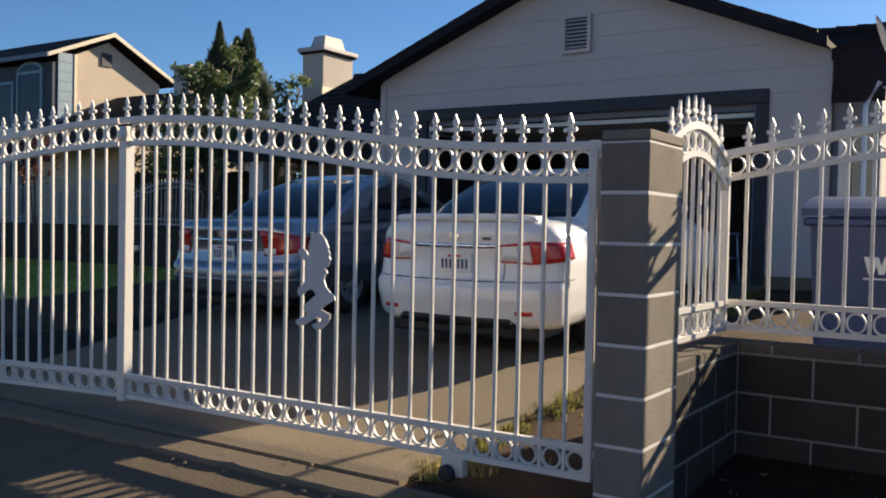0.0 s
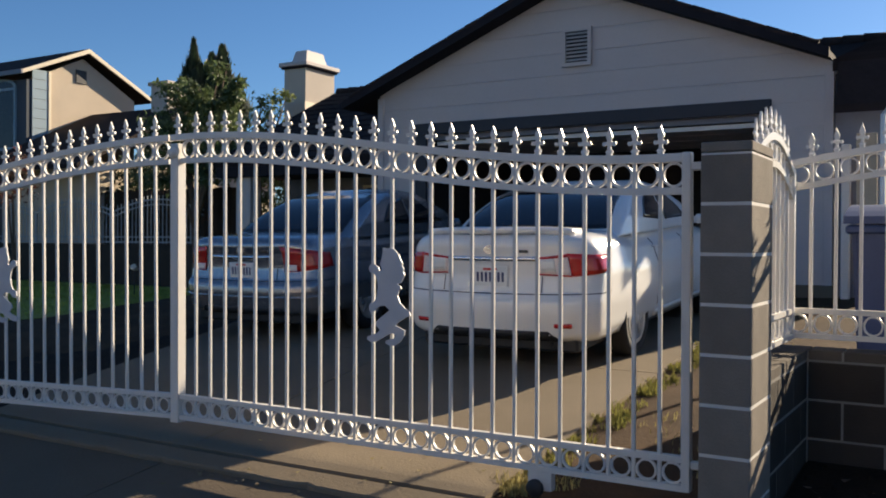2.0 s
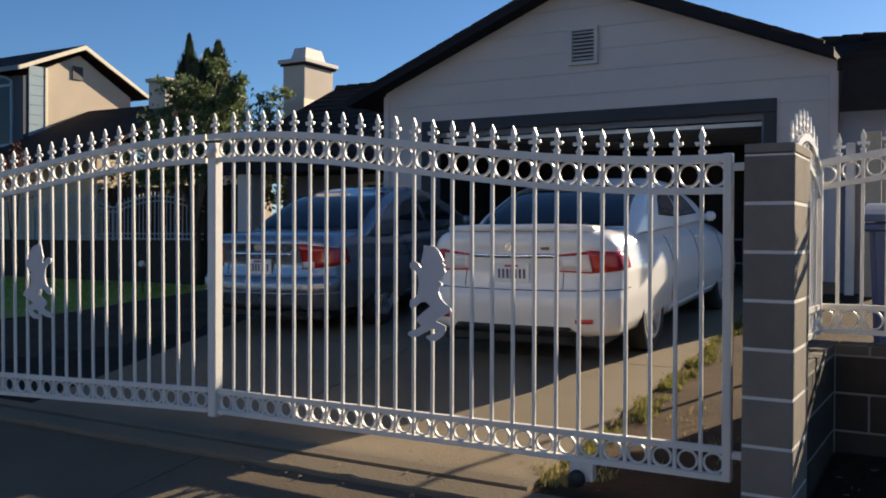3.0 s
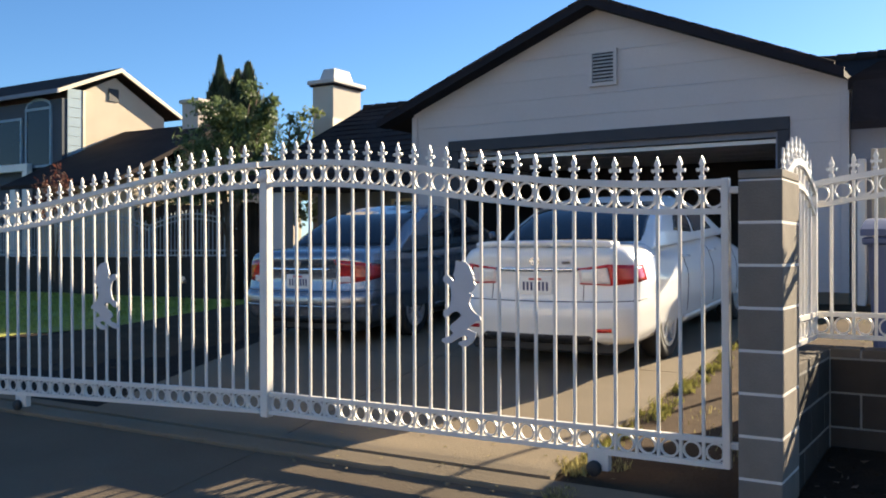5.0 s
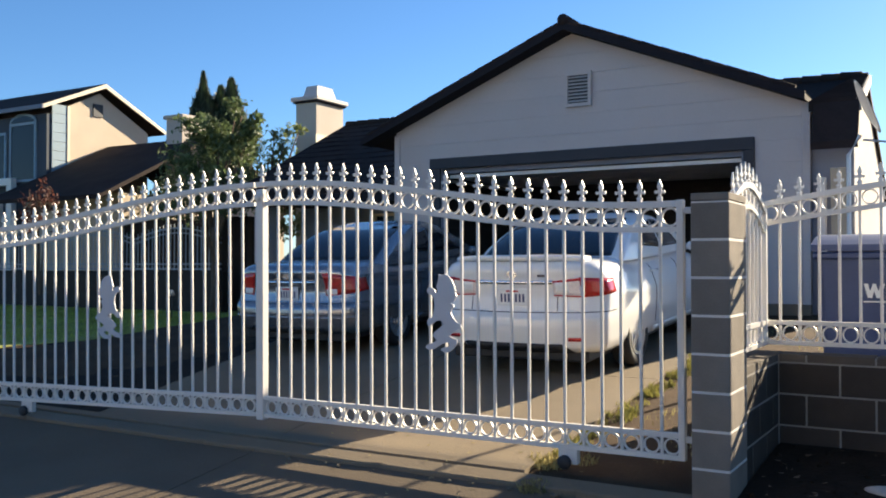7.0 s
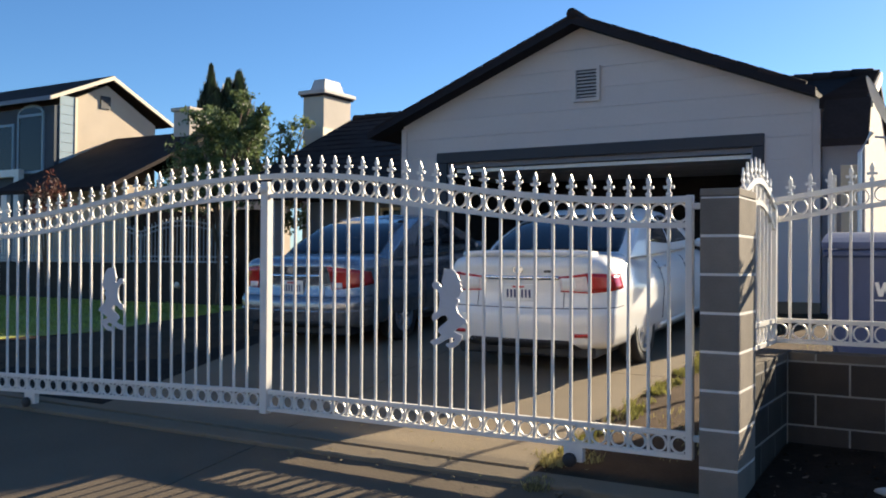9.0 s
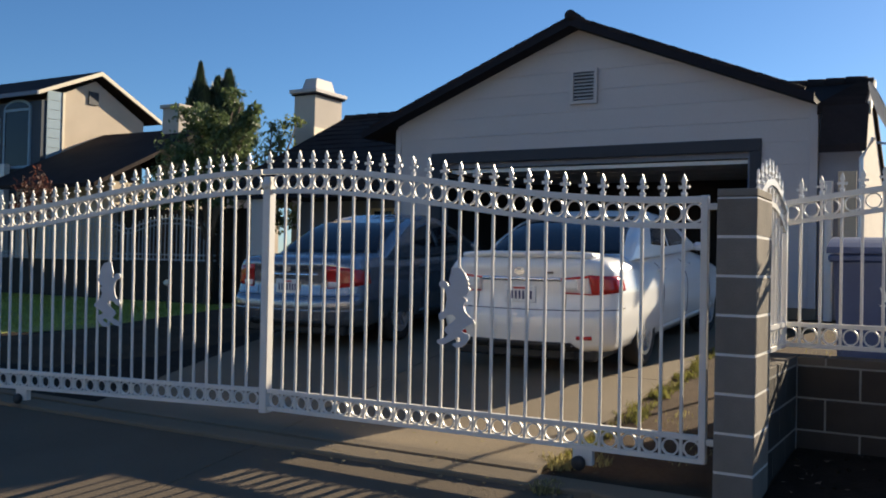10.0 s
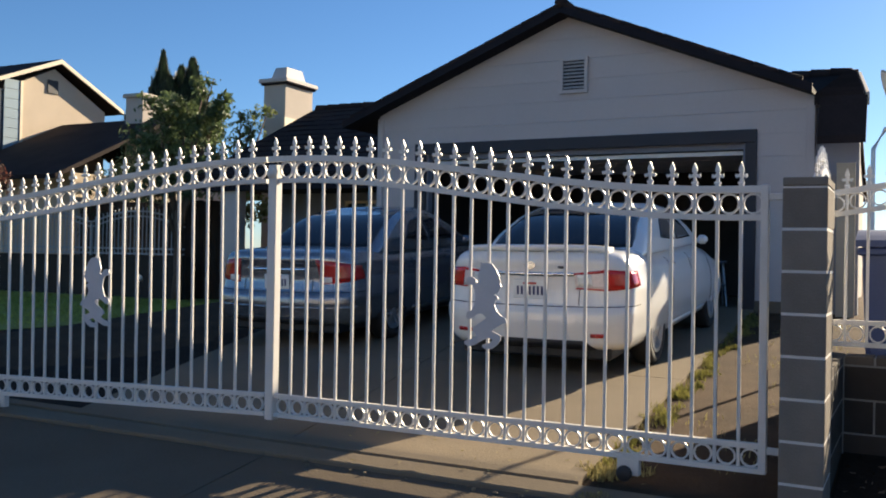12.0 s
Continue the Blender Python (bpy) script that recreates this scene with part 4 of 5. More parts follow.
# ---------- trees ----------
def leaf_cloud(blobs, count, size, seed, droop=0.0):
    rnd = random.Random(seed)
    verts, faces = [], []
    tot = sum(b[3] ** 2 for b in blobs)
    for cx, cy, cz, r, sz in blobs:
        for _ in range(int(count * r * r / tot)):
            d = Vector((rnd.gauss(0, 1), rnd.gauss(0, 1), rnd.gauss(0, 1))).normalized() * r * rnd.uniform(0.35, 1.08)
            if noise.noise(Vector((cx, cy, cz)) + d * 2.2) < -0.04:
                continue
            p = Vector((cx + d.x, cy + d.y, cz + d.z * sz))
            s = size * rnd.uniform(0.6, 1.4)
            q = Euler((rnd.uniform(-1.2, 1.2), rnd.uniform(-1.2, 1.2), rnd.uniform(0, 6.28))).to_matrix()
            b = len(verts)
            for a, c in ((-0.5, 0), (0, -0.22), (0.55, 0), (0, 0.22)):
                v = p + q @ Vector((a * s, c * s, 0.08 * s if a == 0 else 0))
                verts.append((v.x, v.y, v.z - droop * abs(a) * s))
            faces.append((b, b + 1, b + 2, b + 3))
    me = bpy.data.meshes.new("crown")
    me.from_pydata(verts, [], faces)
    return me


def broad_tree(x, y, ground, label, limbs, leaves, size, seed, foliage=M_LEAF):
    t = thing("tree", label, "tree", pose(x, y, ground))
    rnd = random.Random(seed)
    part("trunk", tube([(0, 0, -0.1), (0.05, 0.02, 0.7), (-0.03, 0.05, 1.5), (0.02, 0, 2.2)], [0.13, 0.11, 0.09, 0.07]), M_BARK, t, smooth=True)
    blobs = []
    for dx, dy, z, r in limbs:
        z += 0.55 - ground
        part("limb", tube([(0, 0, 1.3 + rnd.random() * 0.6), (dx * .45, dy * .45, 1.5 + (z - 1.5) * .55), (dx, dy, z)], [0.05, 0.035, 0.01], 6), M_BARK, t, smooth=True)
        blobs.append((dx, dy, z, r, 0.85))
        for k in range(3):
            blobs.append((dx + rnd.uniform(-1, 1) * r, dy + rnd.uniform(-1, 1) * r, z + rnd.uniform(-.8, .9) * r, r * 0.45, 1.0))
    me = leaf_cloud(blobs, leaves, size, seed)
    part("crown", me, foliage, t)
    return t


broad_tree(-15.1, 11.6, 0.0, "leafy green tree with airy branches behind the fence", [(-0.55, 0, 3.35, 0.55), (-0.1, 0.2, 3.55, 0.65), (0.55, 0, 3.2, 0.7), (-0.3, 0, 2.6, 0.75), (0.95, 0.1, 3.75, 0.4), (1.2, 0, 4.05, 0.28), (1.4, 0, 4.25, 0.2), (0.2, 0, 4.0, 0.4), (-0.95, 0, 3.85, 0.45), (-1.35, 0, 3.5, 0.45), (-1.15, 0, 2.9, 0.6), (-0.5, 0.1, 4.15, 0.4), (0.75, 0, 4.55, 0.3), (1.05, 0, 4.75, 0.2), (-0.6, -0.2, 2.2, 0.6), (0.7, 0, 2.4, 0.6)], 15000, 0.14, 11)
sparse = broad_tree(-13.4, 11.7, 0.3, "small sparse yellow-green tree near the chimney", [(0, 0, 3.35, 0.42), (0.5, 0, 3.65, 0.3), (-0.5, 0, 3.1, 0.42), (0.95, 0, 3.85, 0.2), (0.2, 0, 3.8, 0.25), (0.1, 0, 2.4, 0.5), (0.7, 0, 3.3, 0.25)], 3600, 0.11, 12, M_LEAFY)
sparse.matrix_basis = FAR @ sparse.matrix_basis


def cypress(x, y, ground, h, r, seed):
    t = thing("cypress", "dark pointed cypress tree behind the leafy tree", "tree", pose(x, y, ground), group="cypress trees")
    part("trunk", tube([(0, 0, -0.1), (0, 0, h * 0.8)], [0.09, 0.02]), M_BARK, t)
    rnd = random.Random(seed)
    verts, faces = [], []
    for _ in range(6500):
        f = rnd.random() ** 0.7
        a = rnd.uniform(0, 6.28)
        rr = r * min(1.0, (1 - f) * 4.5) ** 0.85 * (0.82 + 0.22 * math.sin(f * 19 + seed) + 0.22 * math.sin(a * 3 + f * 31)) * rnd.uniform(0.6, 1.1)
        p = Vector((rr * math.cos(a), rr * math.sin(a), 0.3 + f * (h - 0.3)))
        s = rnd.uniform(0.18, 0.4)
        out = Vector((math.cos(a) * 0.25, math.sin(a) * 0.25, 1)).normalized() * s
        side = Vector((-math.sin(a), math.cos(a), 0)) * s * 0.22
        b = len(verts)
        for v in (p - side, p + side, p + out):
            verts.append(tuple(v))
        faces.append((b, b + 1, b + 2))
    me = bpy.data.meshes.new("crown")
    me.from_pydata(verts, [], faces)
    part("crown", me, M_NEEDLE, t)


for i, (x, y, h, r) in enumerate(((-24.9, 20.85, 8.6, 0.5), (-24.2, 21.1, 8.0, 1.15), (-23.4, 20.85, 8.2, 0.8), (-25.3, 21.0, 7.5, 0.75), (-26.4, 21.0, 7.0, 0.65), (-24.3, 20.6, 7.5, 1.4), (-23.1, 20.7, 7.2, 0.95))):
    cypress(x, y, 0.0, h, r, 30 + i)
bush = thing("bush", "low dark shrub under the trees", "bush", pose(-19.3, 13.3, 0.55))
part("stem", tube([(0, 0, -0.1), (0, 0, 1.5)], [0.05, 0.02]), M_BARK, bush)
part("foliage", leaf_cloud([(0, 0, 1.6, 1.0, 0.9), (0.8, 0, 1.3, 0.8, 0.9), (0.3, 0, 2.4, 0.7, 1), (1.2, 0, 2.5, 0.9, 1)], 5200, 0.14, 44), M_NEEDLE, bush)
bush = thing("bush", "sunlit yellow-green shrub behind the fence", "bush", pose(-13.0, 11.5, 0.55))
part("stem", tube([(0, 0, -0.1), (0, 0, 1.5)], [0.05, 0.02]), M_BARK, bush)
part("foliage", leaf_cloud([(0, 0, 1.7, 0.55, 0.9), (0.5, 0, 1.6, 0.4, 0.9)], 1500, 0.12, 45), M_LEAFY, bush)
bush.matrix_basis = FAR @ bush.matrix_basis


M_REDLEAF = leaf_mat("red_leaf", (0.12, 0.045, 0.03))
bush = thing("bush", "thin reddish-leaved shrub by the neighbour's wall", "bush", pose(-20.0, 10.2, 0.55))
for a in range(5):
    part("stem", tube([(0, 0, -0.1), (0.18 * math.cos(a * 1.3), 0.1 * math.sin(a * 1.3), 1.4), (0.4 * math.cos(a * 1.3), 0.2 * math.sin(a * 1.3), 2.7)], [0.03, 0.02, 0.006], 6), M_BARK, bush)
part("foliage", leaf_cloud([(0, 0, 2.4, 0.5, 1.2), (0.3, 0, 2.0, 0.5, 1.0), (-0.3, 0, 1.9, 0.45, 1.0)], 900, 0.12, 46), M_REDLEAF, bush)


# ---------- right side: bin, dish, boards ----------
bn = thing("rubbish_bin", "large dark blue plastic rubbish bin with a domed lid", "bin", pose(0.30, 2.75, 0.0))
BW, BD, BT = 1.15, 0.95, 1.33
bm = bmesh.new()
lo = [bm.verts.new(p) for p in ((0.05, 0.05, 0.2), (BW - 0.05, 0.05, 0.2), (BW - 0.05, BD - 0.05, 0.2), (0.05, BD - 0.05, 0.2))]
hi = [bm.verts.new(p) for p in ((0, 0, BT), (BW, 0, BT), (BW, BD, BT), (0, BD, BT))]
bm.faces.new(lo[::-1])
bm.faces.new(hi)
for i in range(4):
    bm.faces.new((lo[i], lo[(i + 1) % 4], hi[(i + 1) % 4], hi[i]))
bmesh.ops.bevel(bm, geom=bm.edges[:], offset=0.04, segments=3, affect='EDGES')
part("body", bm, M_BIN, bn, smooth=False)
part("rim", box(-0.03, BW + 0.03, -0.03, BD + 0.03, BT - 0.05, BT + 0.01, 0.015), M_BIN, bn)
bm = bmesh.new()
for i in range(9):
    f = i / 8
    z = BT + 0.012 + 0.15 * math.sin(math.pi * (0.12 + 0.76 * f))
    for x in (-0.04, BW + 0.04):
        bm.verts.new((x, -0.04 + f * (BD + 0.08), z))
bm.verts.ensure_lookup_table()
for i in range(8):
    bm.faces.new((bm.verts[2 * i], bm.verts[2 * i + 1], bm.verts[2 * i + 3], bm.verts[2 * i + 2]))
r = bmesh.ops.extrude_face_region(bm, geom=bm.faces[:])
for v in r["geom"]:
    if isinstance(v, bmesh.types.BMVert):
        v.co.z -= 0.05
part("lid", bm, M_BIN, bn)
lg = part("print", prism([(0, 0.11), (0.03, 0.11), (0.045, 0.05), (0.065, 0.11), (0.085, 0.11), (0.105, 0.05), (0.12, 0.11), (0.15, 0.11), (0.12, 0.0), (0.09, 0.0), (0.075, 0.055), (0.06, 0.0), (0.03, 0.0)], (-0.008, -0.002)), M_LOGO, bn, "white printed zigzag mark", at=pose(0.34, -0.0, 0.98, -2.5, 0, 0))
part("print", box(0.50, 0.62, -0.006, -0.001, 0.985, 1.09), M_METAL, bn, "grey printed mark", at=pose(0, -0.002, 0.0))
part("print", box(0.34, 0.62, -0.006, -0.001, 0.945, 0.955), M_LOGO, bn, at=pose(0, 0.002, 0.0))
for x in (0.08, BW - 0.16):
    part("wheel", lathe([(0.0, 0), (0.1, 0), (0.1, 0.06), (0.0, 0.06)], 16, pose(x, BD - 0.1, gz(3.6) + 0.1, 0, 90, 0)), M_BLACK, bn)
part("leg", box(0.1, 0.25, 0.1, 0.2, gz(2.8) - 0.03, 0.24), M_BIN, bn)
part("leg", box(BW - 0.25, BW - 0.1, 0.1, 0.2, gz(2.8) - 0.03, 0.24), M_BIN, bn)

dish = thing("satellite_dish", "grey satellite dish on a bent mast beside the house", "dish", pose(0.30, 5.0, 0))
part("mast", tube([(-0.02, 0, gz(5) - 0.05), (-0.02, 0, 2.0), (-0.02, 0, 2.35), (0.09, 0, 2.55)], 0.022), M_METAL, dish, "galvanised mast")
bm = bmesh.new()
rings = []
for i in range(7):
    r = 0.30 * i / 6
    rings.append([bm.verts.new((r * math.cos(a), r * 1.15 * math.sin(a), 0.45 * r * r)) for a in [2 * math.pi * k / 24 for k in range(24)]] if i else [bm.verts.new((0, 0, 0))])
for k in range(24):
    bm.faces.new((rings[0][0], rings[1][k], rings[1][(k + 1) % 24]))
for a, b in zip(rings[1:], rings[2:]):
    for k in range(24):
        bm.faces.new((a[k], b[k], b[(k + 1) % 24], a[(k + 1) % 24]))
bmesh.ops.solidify(bm, geom=bm.faces[:], thickness=0.012)
part("reflector", bm, M_DISH, dish, smooth=True, at=pose(0.12, 0, 2.82, 0, 66, 8))
part("feed_arm", tube([(0.12, 0, 2.50), (0.35, -0.12, 2.45), (0.47, -0.16, 2.62)], 0.012), M_METAL, dish)
part("receiver", box(0.43, 0.51, -0.2, -0.12, 2.6, 2.68, 0.01), M_DISH, dish)
pb = thing("leaning_board", "pale wooden board leaning against the house", "board", pose(-0.12, 7.78, 0.5, 5, 0, 0))
part("board", box(-0.12, 0.10, 0, 0.03, 0, 2.0, 0.004), M_BOARD, pb)
pb = thing("leaning_board", "white painted timber standing beside the garage corner", "board", pose(-0.38, 7.86, 0.5))
part("board", box(-0.05, 0.05, 0, 0.1, 0, 1.9, 0.01), M_WHITE, pb)


# ---------- cars ----------
def across(xf):
    """Angle round a hull at a share of its half width, on the rear."""
    return 45 + math.degrees(math.acos(xf)) / 2


def hull_point(spec, th, s):
    """th: 45 to 135 across the rear from the right, 225 to 315 the front, the flanks between; s: 0 at the foot, 1 at the shoulder."""
    w, yr, yf, z0, top = spec(s)
    d = (math.degrees(th) + 45) % 360 - 45
    rx, ry, bow = 0.24, 0.17, 0.075
    back, fore = yr + bow + ry, yf - bow - 0.3
    if d <= 45:
        f = (45 - d) / 90
        x, y = w + 0.018 * math.sin(math.pi * f), back + (fore - back) * f
    elif 135 <= d <= 225:
        f = (d - 135) / 90
        x, y = -w - 0.018 * math.sin(math.pi * f), back + (fore - back) * f
    else:
        x = w * math.cos(2 * radians(d - 45))
        q = min(1.0, max(0.0, (abs(x) - (w - rx)) / rx))
        c = 1 - math.sqrt(1 - q * q)
        b = bow * (x / w) ** 2
        if d < 180:
            y = yr + b + ry * c
        else:
            x = -w * math.cos(2 * radians(d - 225))
            y = yf - b - 0.3 * c
    return Vector((x, y, z0 + (top(y) - z0) * s))


def hull(spec, nth=144, ns=30, crown=0.03, rings=5):
    bm = bmesh.new()
    loops = []
    for k in range(ns + 1):
        loops.append([bm.verts.new(hull_point(spec, 2 * math.pi * i / nth, k / ns)) for i in range(nth)])
    w, yr, yf, z0, top = spec(1.0)
    last = [v.co.copy() for v in loops[-1]]
    for r in range(1, rings + 1):
        f = 1 - r / (rings + 0.15)
        row = []
        for p in last:
            x, y = p.x * f, (yr + yf) / 2 + (p.y - (yr + yf) / 2) * (1 - (1 - f) * 0.55)
            row.append(bm.verts.new((x, y, top(y) + crown * (1 - f * f))))
        loops.append(row)
    for a, b in zip(loops, loops[1:]):
        for i in range(nth):
            bm.faces.new((a[i], a[(i + 1) % nth], b[(i + 1) % nth], b[i]))
    bm.faces.new(loops[0][::-1])
    bmesh.ops.contextual_create(bm, geom=loops[-1])
    return bm


def patch(spec, th0, th1, s0, s1, off=0.004, nu=14, nv=5, s0b=None, s1b=None, thick=0.01):
    """A piece lying on a hull, th in degrees; s0b and s1b are the limits at the th1 end."""
    bm = bmesh.new()
    s0b, s1b = (s0 if s0b is None else s0b), (s1 if s1b is None else s1b)
    g = []
    for i in range(nu + 1):
        f = i / nu
        th = radians(th0 + (th1 - th0) * f)
        a, b = s0 + (s0b - s0) * f, s1 + (s1b - s1) * f
        row = []
        for j in range(nv + 1):
            s = a + (b - a) * j / nv
            p = hull_point(spec, th, s)
            e = 0.01
            du = hull_point(spec, th + e, s) - hull_point(spec, th - e, s)
            dv = hull_point(spec, th, min(1, s + 0.02)) - hull_point(spec, th, max(0, s - 0.02))
            nrm = du.cross(dv)
            nrm = nrm.normalized() if nrm.length > 1e-9 else Vector((0, -1, 0))
            if nrm.dot(Vector((p.x, p.y - (spec(s)[1] + spec(s)[2]) / 2, 0))) < 0:
                nrm = -nrm
            row.append((bm.verts.new(p + nrm * off), bm.verts.new(p + nrm * (off - thick))))
        g.append(row)
    for i in range(nu):
        for j in range(nv):
            a, b, c, d = g[i][j], g[i + 1][j], g[i + 1][j + 1], g[i][j + 1]
            bm.faces.new((a[0], b[0], c[0], d[0]))
            bm.faces.new((a[1], d[1], c[1], b[1]))
    for i in range(nu):
        for j in (0, nv):
            a, b = g[i][j], g[i + 1][j]
            bm.faces.new((a[0], a[1], b[1], b[0]))
    for j in range(nv):
        for i in (0, nu):
            a, b = g[i][j], g[i][j + 1]
            bm.faces.new((a[0], b[0], b[1], a[1]))
    return bm


def lerp_table(tab):
    def f(v):
        for (a, p), (b, q) in zip(tab, tab[1:]):
            if v <= b:
                t = max(0.0, (v - a) / (b - a))
                t = t * t * (3 - 2 * t) * 0.5 + t * 0.5
                return p + (q - p) * t
        return tab[-1][1]
    return f


def wheel(parent, x, y, r, side):
    tyre = part("wheel", lathe([(r - 0.115, -0.09), (r - 0.03, -0.1), (r, -0.07), (r, 0.07), (r - 0.03, 0.1), (r - 0.115, 0.09), (r - 0.115, -0.09)], 40, pose(x, y, r, 0, 90, 0)), M_RUBBER, parent, "black tyre", smooth=True)
    xo = x + side * 0.075
    rim = bmesh.new()
    lathe([(r - 0.112, -0.02), (r - 0.108, 0.022), (r - 0.14, 0.022), (r - 0.14, -0.02), (r - 0.112, -0.02)], 40, pose(xo, y, r, 0, 90 * side, 0), rim)
    for k in range(5):
        m = pose(xo, y, r, 0, 90 * side, 0) @ pose(0, 0, 0, 0, 0, 72 * k + 18)
        for d in (-1, 1):
            add_box(rim, -0.016, 0.016, 0.03, r - 0.13, -0.005, 0.018, 0, m @ pose(d * 0.012, 0, 0, 0, 0, d * 6))
    lathe([(0.0, 0.0), (0.05, 0.0), (0.045, 0.022), (0.0, 0.026)], 16, pose(xo, y, r, 0, 90 * side, 0), rim)
    part("rim", rim, M_ALLOY, tyre, "silver five-spoke alloy rim")
    part("brake_disc", lathe([(0.0, -0.01), (r - 0.15, -0.01), (r - 0.15, 0.0), (0.0, 0.0)], 24, pose(x + side * 0.03, y, r, 0, 90 * side, 0)), M_BLACK, tyre)


def sedan(name, label, m, paint, W, L, H, deckz, beltz, spoiler, lights, chrome_z, wheel_r, tint):
    car = thing(name, label, "car", m)
    deck = lerp_table([(0.0, deckz - 0.03), (0.12, deckz), (0.75, deckz), (1.15, beltz), (3.1, beltz - 0.005), (3.5, beltz - 0.06), (4.1, 0.82), (L - 0.12, 0.70), (L, 0.62)])
    wt = lerp_table([(0, W * 0.465), (0.12, W * 0.49), (0.35, W * 0.5), (0.62, W * 0.497), (0.85, W * 0.475), (0.95, W * 0.445), (1.0, W * 0.41)])
    rt = lerp_table([(0, 0.10), (0.06, 0.03), (0.3, 0.0), (0.41, 0.008), (0.455, 0.055), (0.62, 0.085), (0.8, 0.075), (0.92, 0.055), (0.97, 0.07), (1.0, 0.11)])
    ft = lerp_table([(0, L - 0.15), (0.2, L), (0.5, L - 0.01), (0.9, L - 0.12), (1.0, L - 0.25)])
    spec = lambda s: (wt(s), rt(s), ft(s), 0.25, deck)
    body = part("body", hull(spec), paint, car, smooth=True)
    # wheel arches cut right through
    cut = bmesh.new()
    for yc in (1.06, L - 0.92):
        for sx in (-1, 1):
            bmesh.ops.create_cone(cut, cap_ends=True, segments=40, radius1=wheel_r + 0.045, radius2=wheel_r + 0.045, depth=0.34, matrix=pose(sx * (W / 2 - 0.08), yc, wheel_r + 0.01, 0, 90, 0))
    cutter = new("cutter", mesh_of("cutter", cut))
    md = body.modifiers.new("arch", 'BOOLEAN')
    md.operation, md.object, md.solver = 'DIFFERENCE', cutter, 'EXACT'
    dg = bpy.context.evaluated_depsgraph_get()
    me = bpy.data.meshes.new_from_object(body.evaluated_get(dg))
    body.modifiers.clear()
    body.data = me
    bpy.data.objects.remove(cutter)
    for p in me.polygons:
        p.use_smooth = len(p.vertices) <= 6 and p.area < 0.05
    # cabin
    ct = lambda y: H - 0.012
    cw = lerp_table([(0, W * 0.452), (0.3, W * 0.442), (0.7, W * 0.40), (0.9, W * 0.36), (1.0, W * 0.31)])
    cr = lambda s: 0.62 + 0.75 * s + 0.2 * s * s + 0.32 * s ** 7
    cf = lerp_table([(0, 3.65), (0.4, 3.2), (0.85, 2.72), (1.0, 2.45)])
    cspec = lambda s: (cw(s), cr(s), cf(s), deckz - 0.06, ct)
    part("cabin", hull(cspec, 144, 20, 0.014, 4), paint, car, smooth=True)
    part("rear_window", patch(cspec, across(0.88), across(-0.88), 0.16, 0.90, 0.003, 24, 10), tint, car, "dark tinted rear window", True)
    for a, b in ((-34, -3), (0, 26)):
        part("side_window", patch(cspec, a, b, 0.2, 0.84, 0.003, 12, 6, s0b=0.2 if b < 10 else 0.3, s1b=0.84 if b < 10 else 0.7), tint, car, "dark tinted side window", True)
        part("side_window", patch(cspec, 180 - a, 180 - b, 0.2, 0.84, 0.003, 12, 6, s0b=0.2 if b < 10 else 0.3, s1b=0.84 if b < 10 else 0.7), tint, car, "dark tinted side window", True)
    part("windscreen", patch(cspec, 238, 302, 0.12, 0.9, 0.003, 24, 8), tint, car, "windscreen", True)
    # trunk, bumper and lamps
    part("bumper_seam", patch(spec, 42, 138, 0.447, 0.456, 0.005, 60, 1), M_BLACK, car, "bumper seam")
    for a, b in ((0.50, 0.507), (-0.507, -0.50)):
        part("lid_seam", patch(spec, across(a), across(b), 0.47, 0.62, 0.004, 1, 16), M_BLACK, car, "boot lid seam")
    part("garnish", patch(spec, across(0.47), across(-0.47), chrome_z, chrome_z + 0.042, 0.014, 20, 2, thick=0.02), M_CHROME, car, "chrome boot strip", True)
    lights(car, spec)
    if spoiler:
        bm = bmesh.new()
        prev = None
        for i in range(25):
            f = -1 + i / 12
            x = f * W * 0.37
            y0 = 0.08 + 0.10 * f * f
            z = deckz + 0.028 + 0.02 * (1 - abs(f) ** 4)
            cur = [bm.verts.new(p) for p in ((x, y0, z), (x, y0 + 0.02, z + 0.018), (x, y0 + 0.22, z + 0.012), (x, y0 + 0.24, z - 0.02), (x, y0 + 0.05, z - 0.04), (x, y0 + 0.012, z - 0.02))]
            if prev:
                for k in range(6):
                    bm.faces.new((prev[k], prev[(k + 1) % 6], cur[(k + 1) % 6], cur[k]))
            else:
                bm.faces.new(cur[::-1])
            prev = cur
        bm.faces.new(prev)
        part("spoiler", bm, paint, car, "low boot-lid spoiler", True)
    # plate with plain bars for its characters
    py = rt(0.62) - 0.012
    pz = 0.20 + (deckz - 0.20) * (chrome_z - 0.13)
    plate = part("licence_plate", box(-0.153, 0.153, py - 0.016, py - 0.004, pz - 0.076, pz + 0.076, 0.003), M_PLATE, car, "white licence plate with blurred dark marks")
    for i in range(7):
        x = -0.118 + i * 0.0365
        part("mark", box(x, x + 0.019, py - 0.0185, py - 0.0155, pz - 0.045, pz + 0.03), M_PLATEINK, plate)
    part("mark", box(-0.06, 0.06, py - 0.0185, py - 0.0155, pz + 0.045, pz + 0.062), M_PLATERED, plate, "red header mark")
    part("valance", patch(spec, across(0.58), across(-0.58), 0.0, 0.105, 0.004, 20, 2), M_BLACK, car, "black lower valance", True)
    for sx in (1, -1):
        part("valance", patch(spec, across(0.58 * sx), across(0.72 * sx), 0.0, 0.105, 0.004, 8, 2, s1b=0.005), M_BLACK, car, "black lower valance")
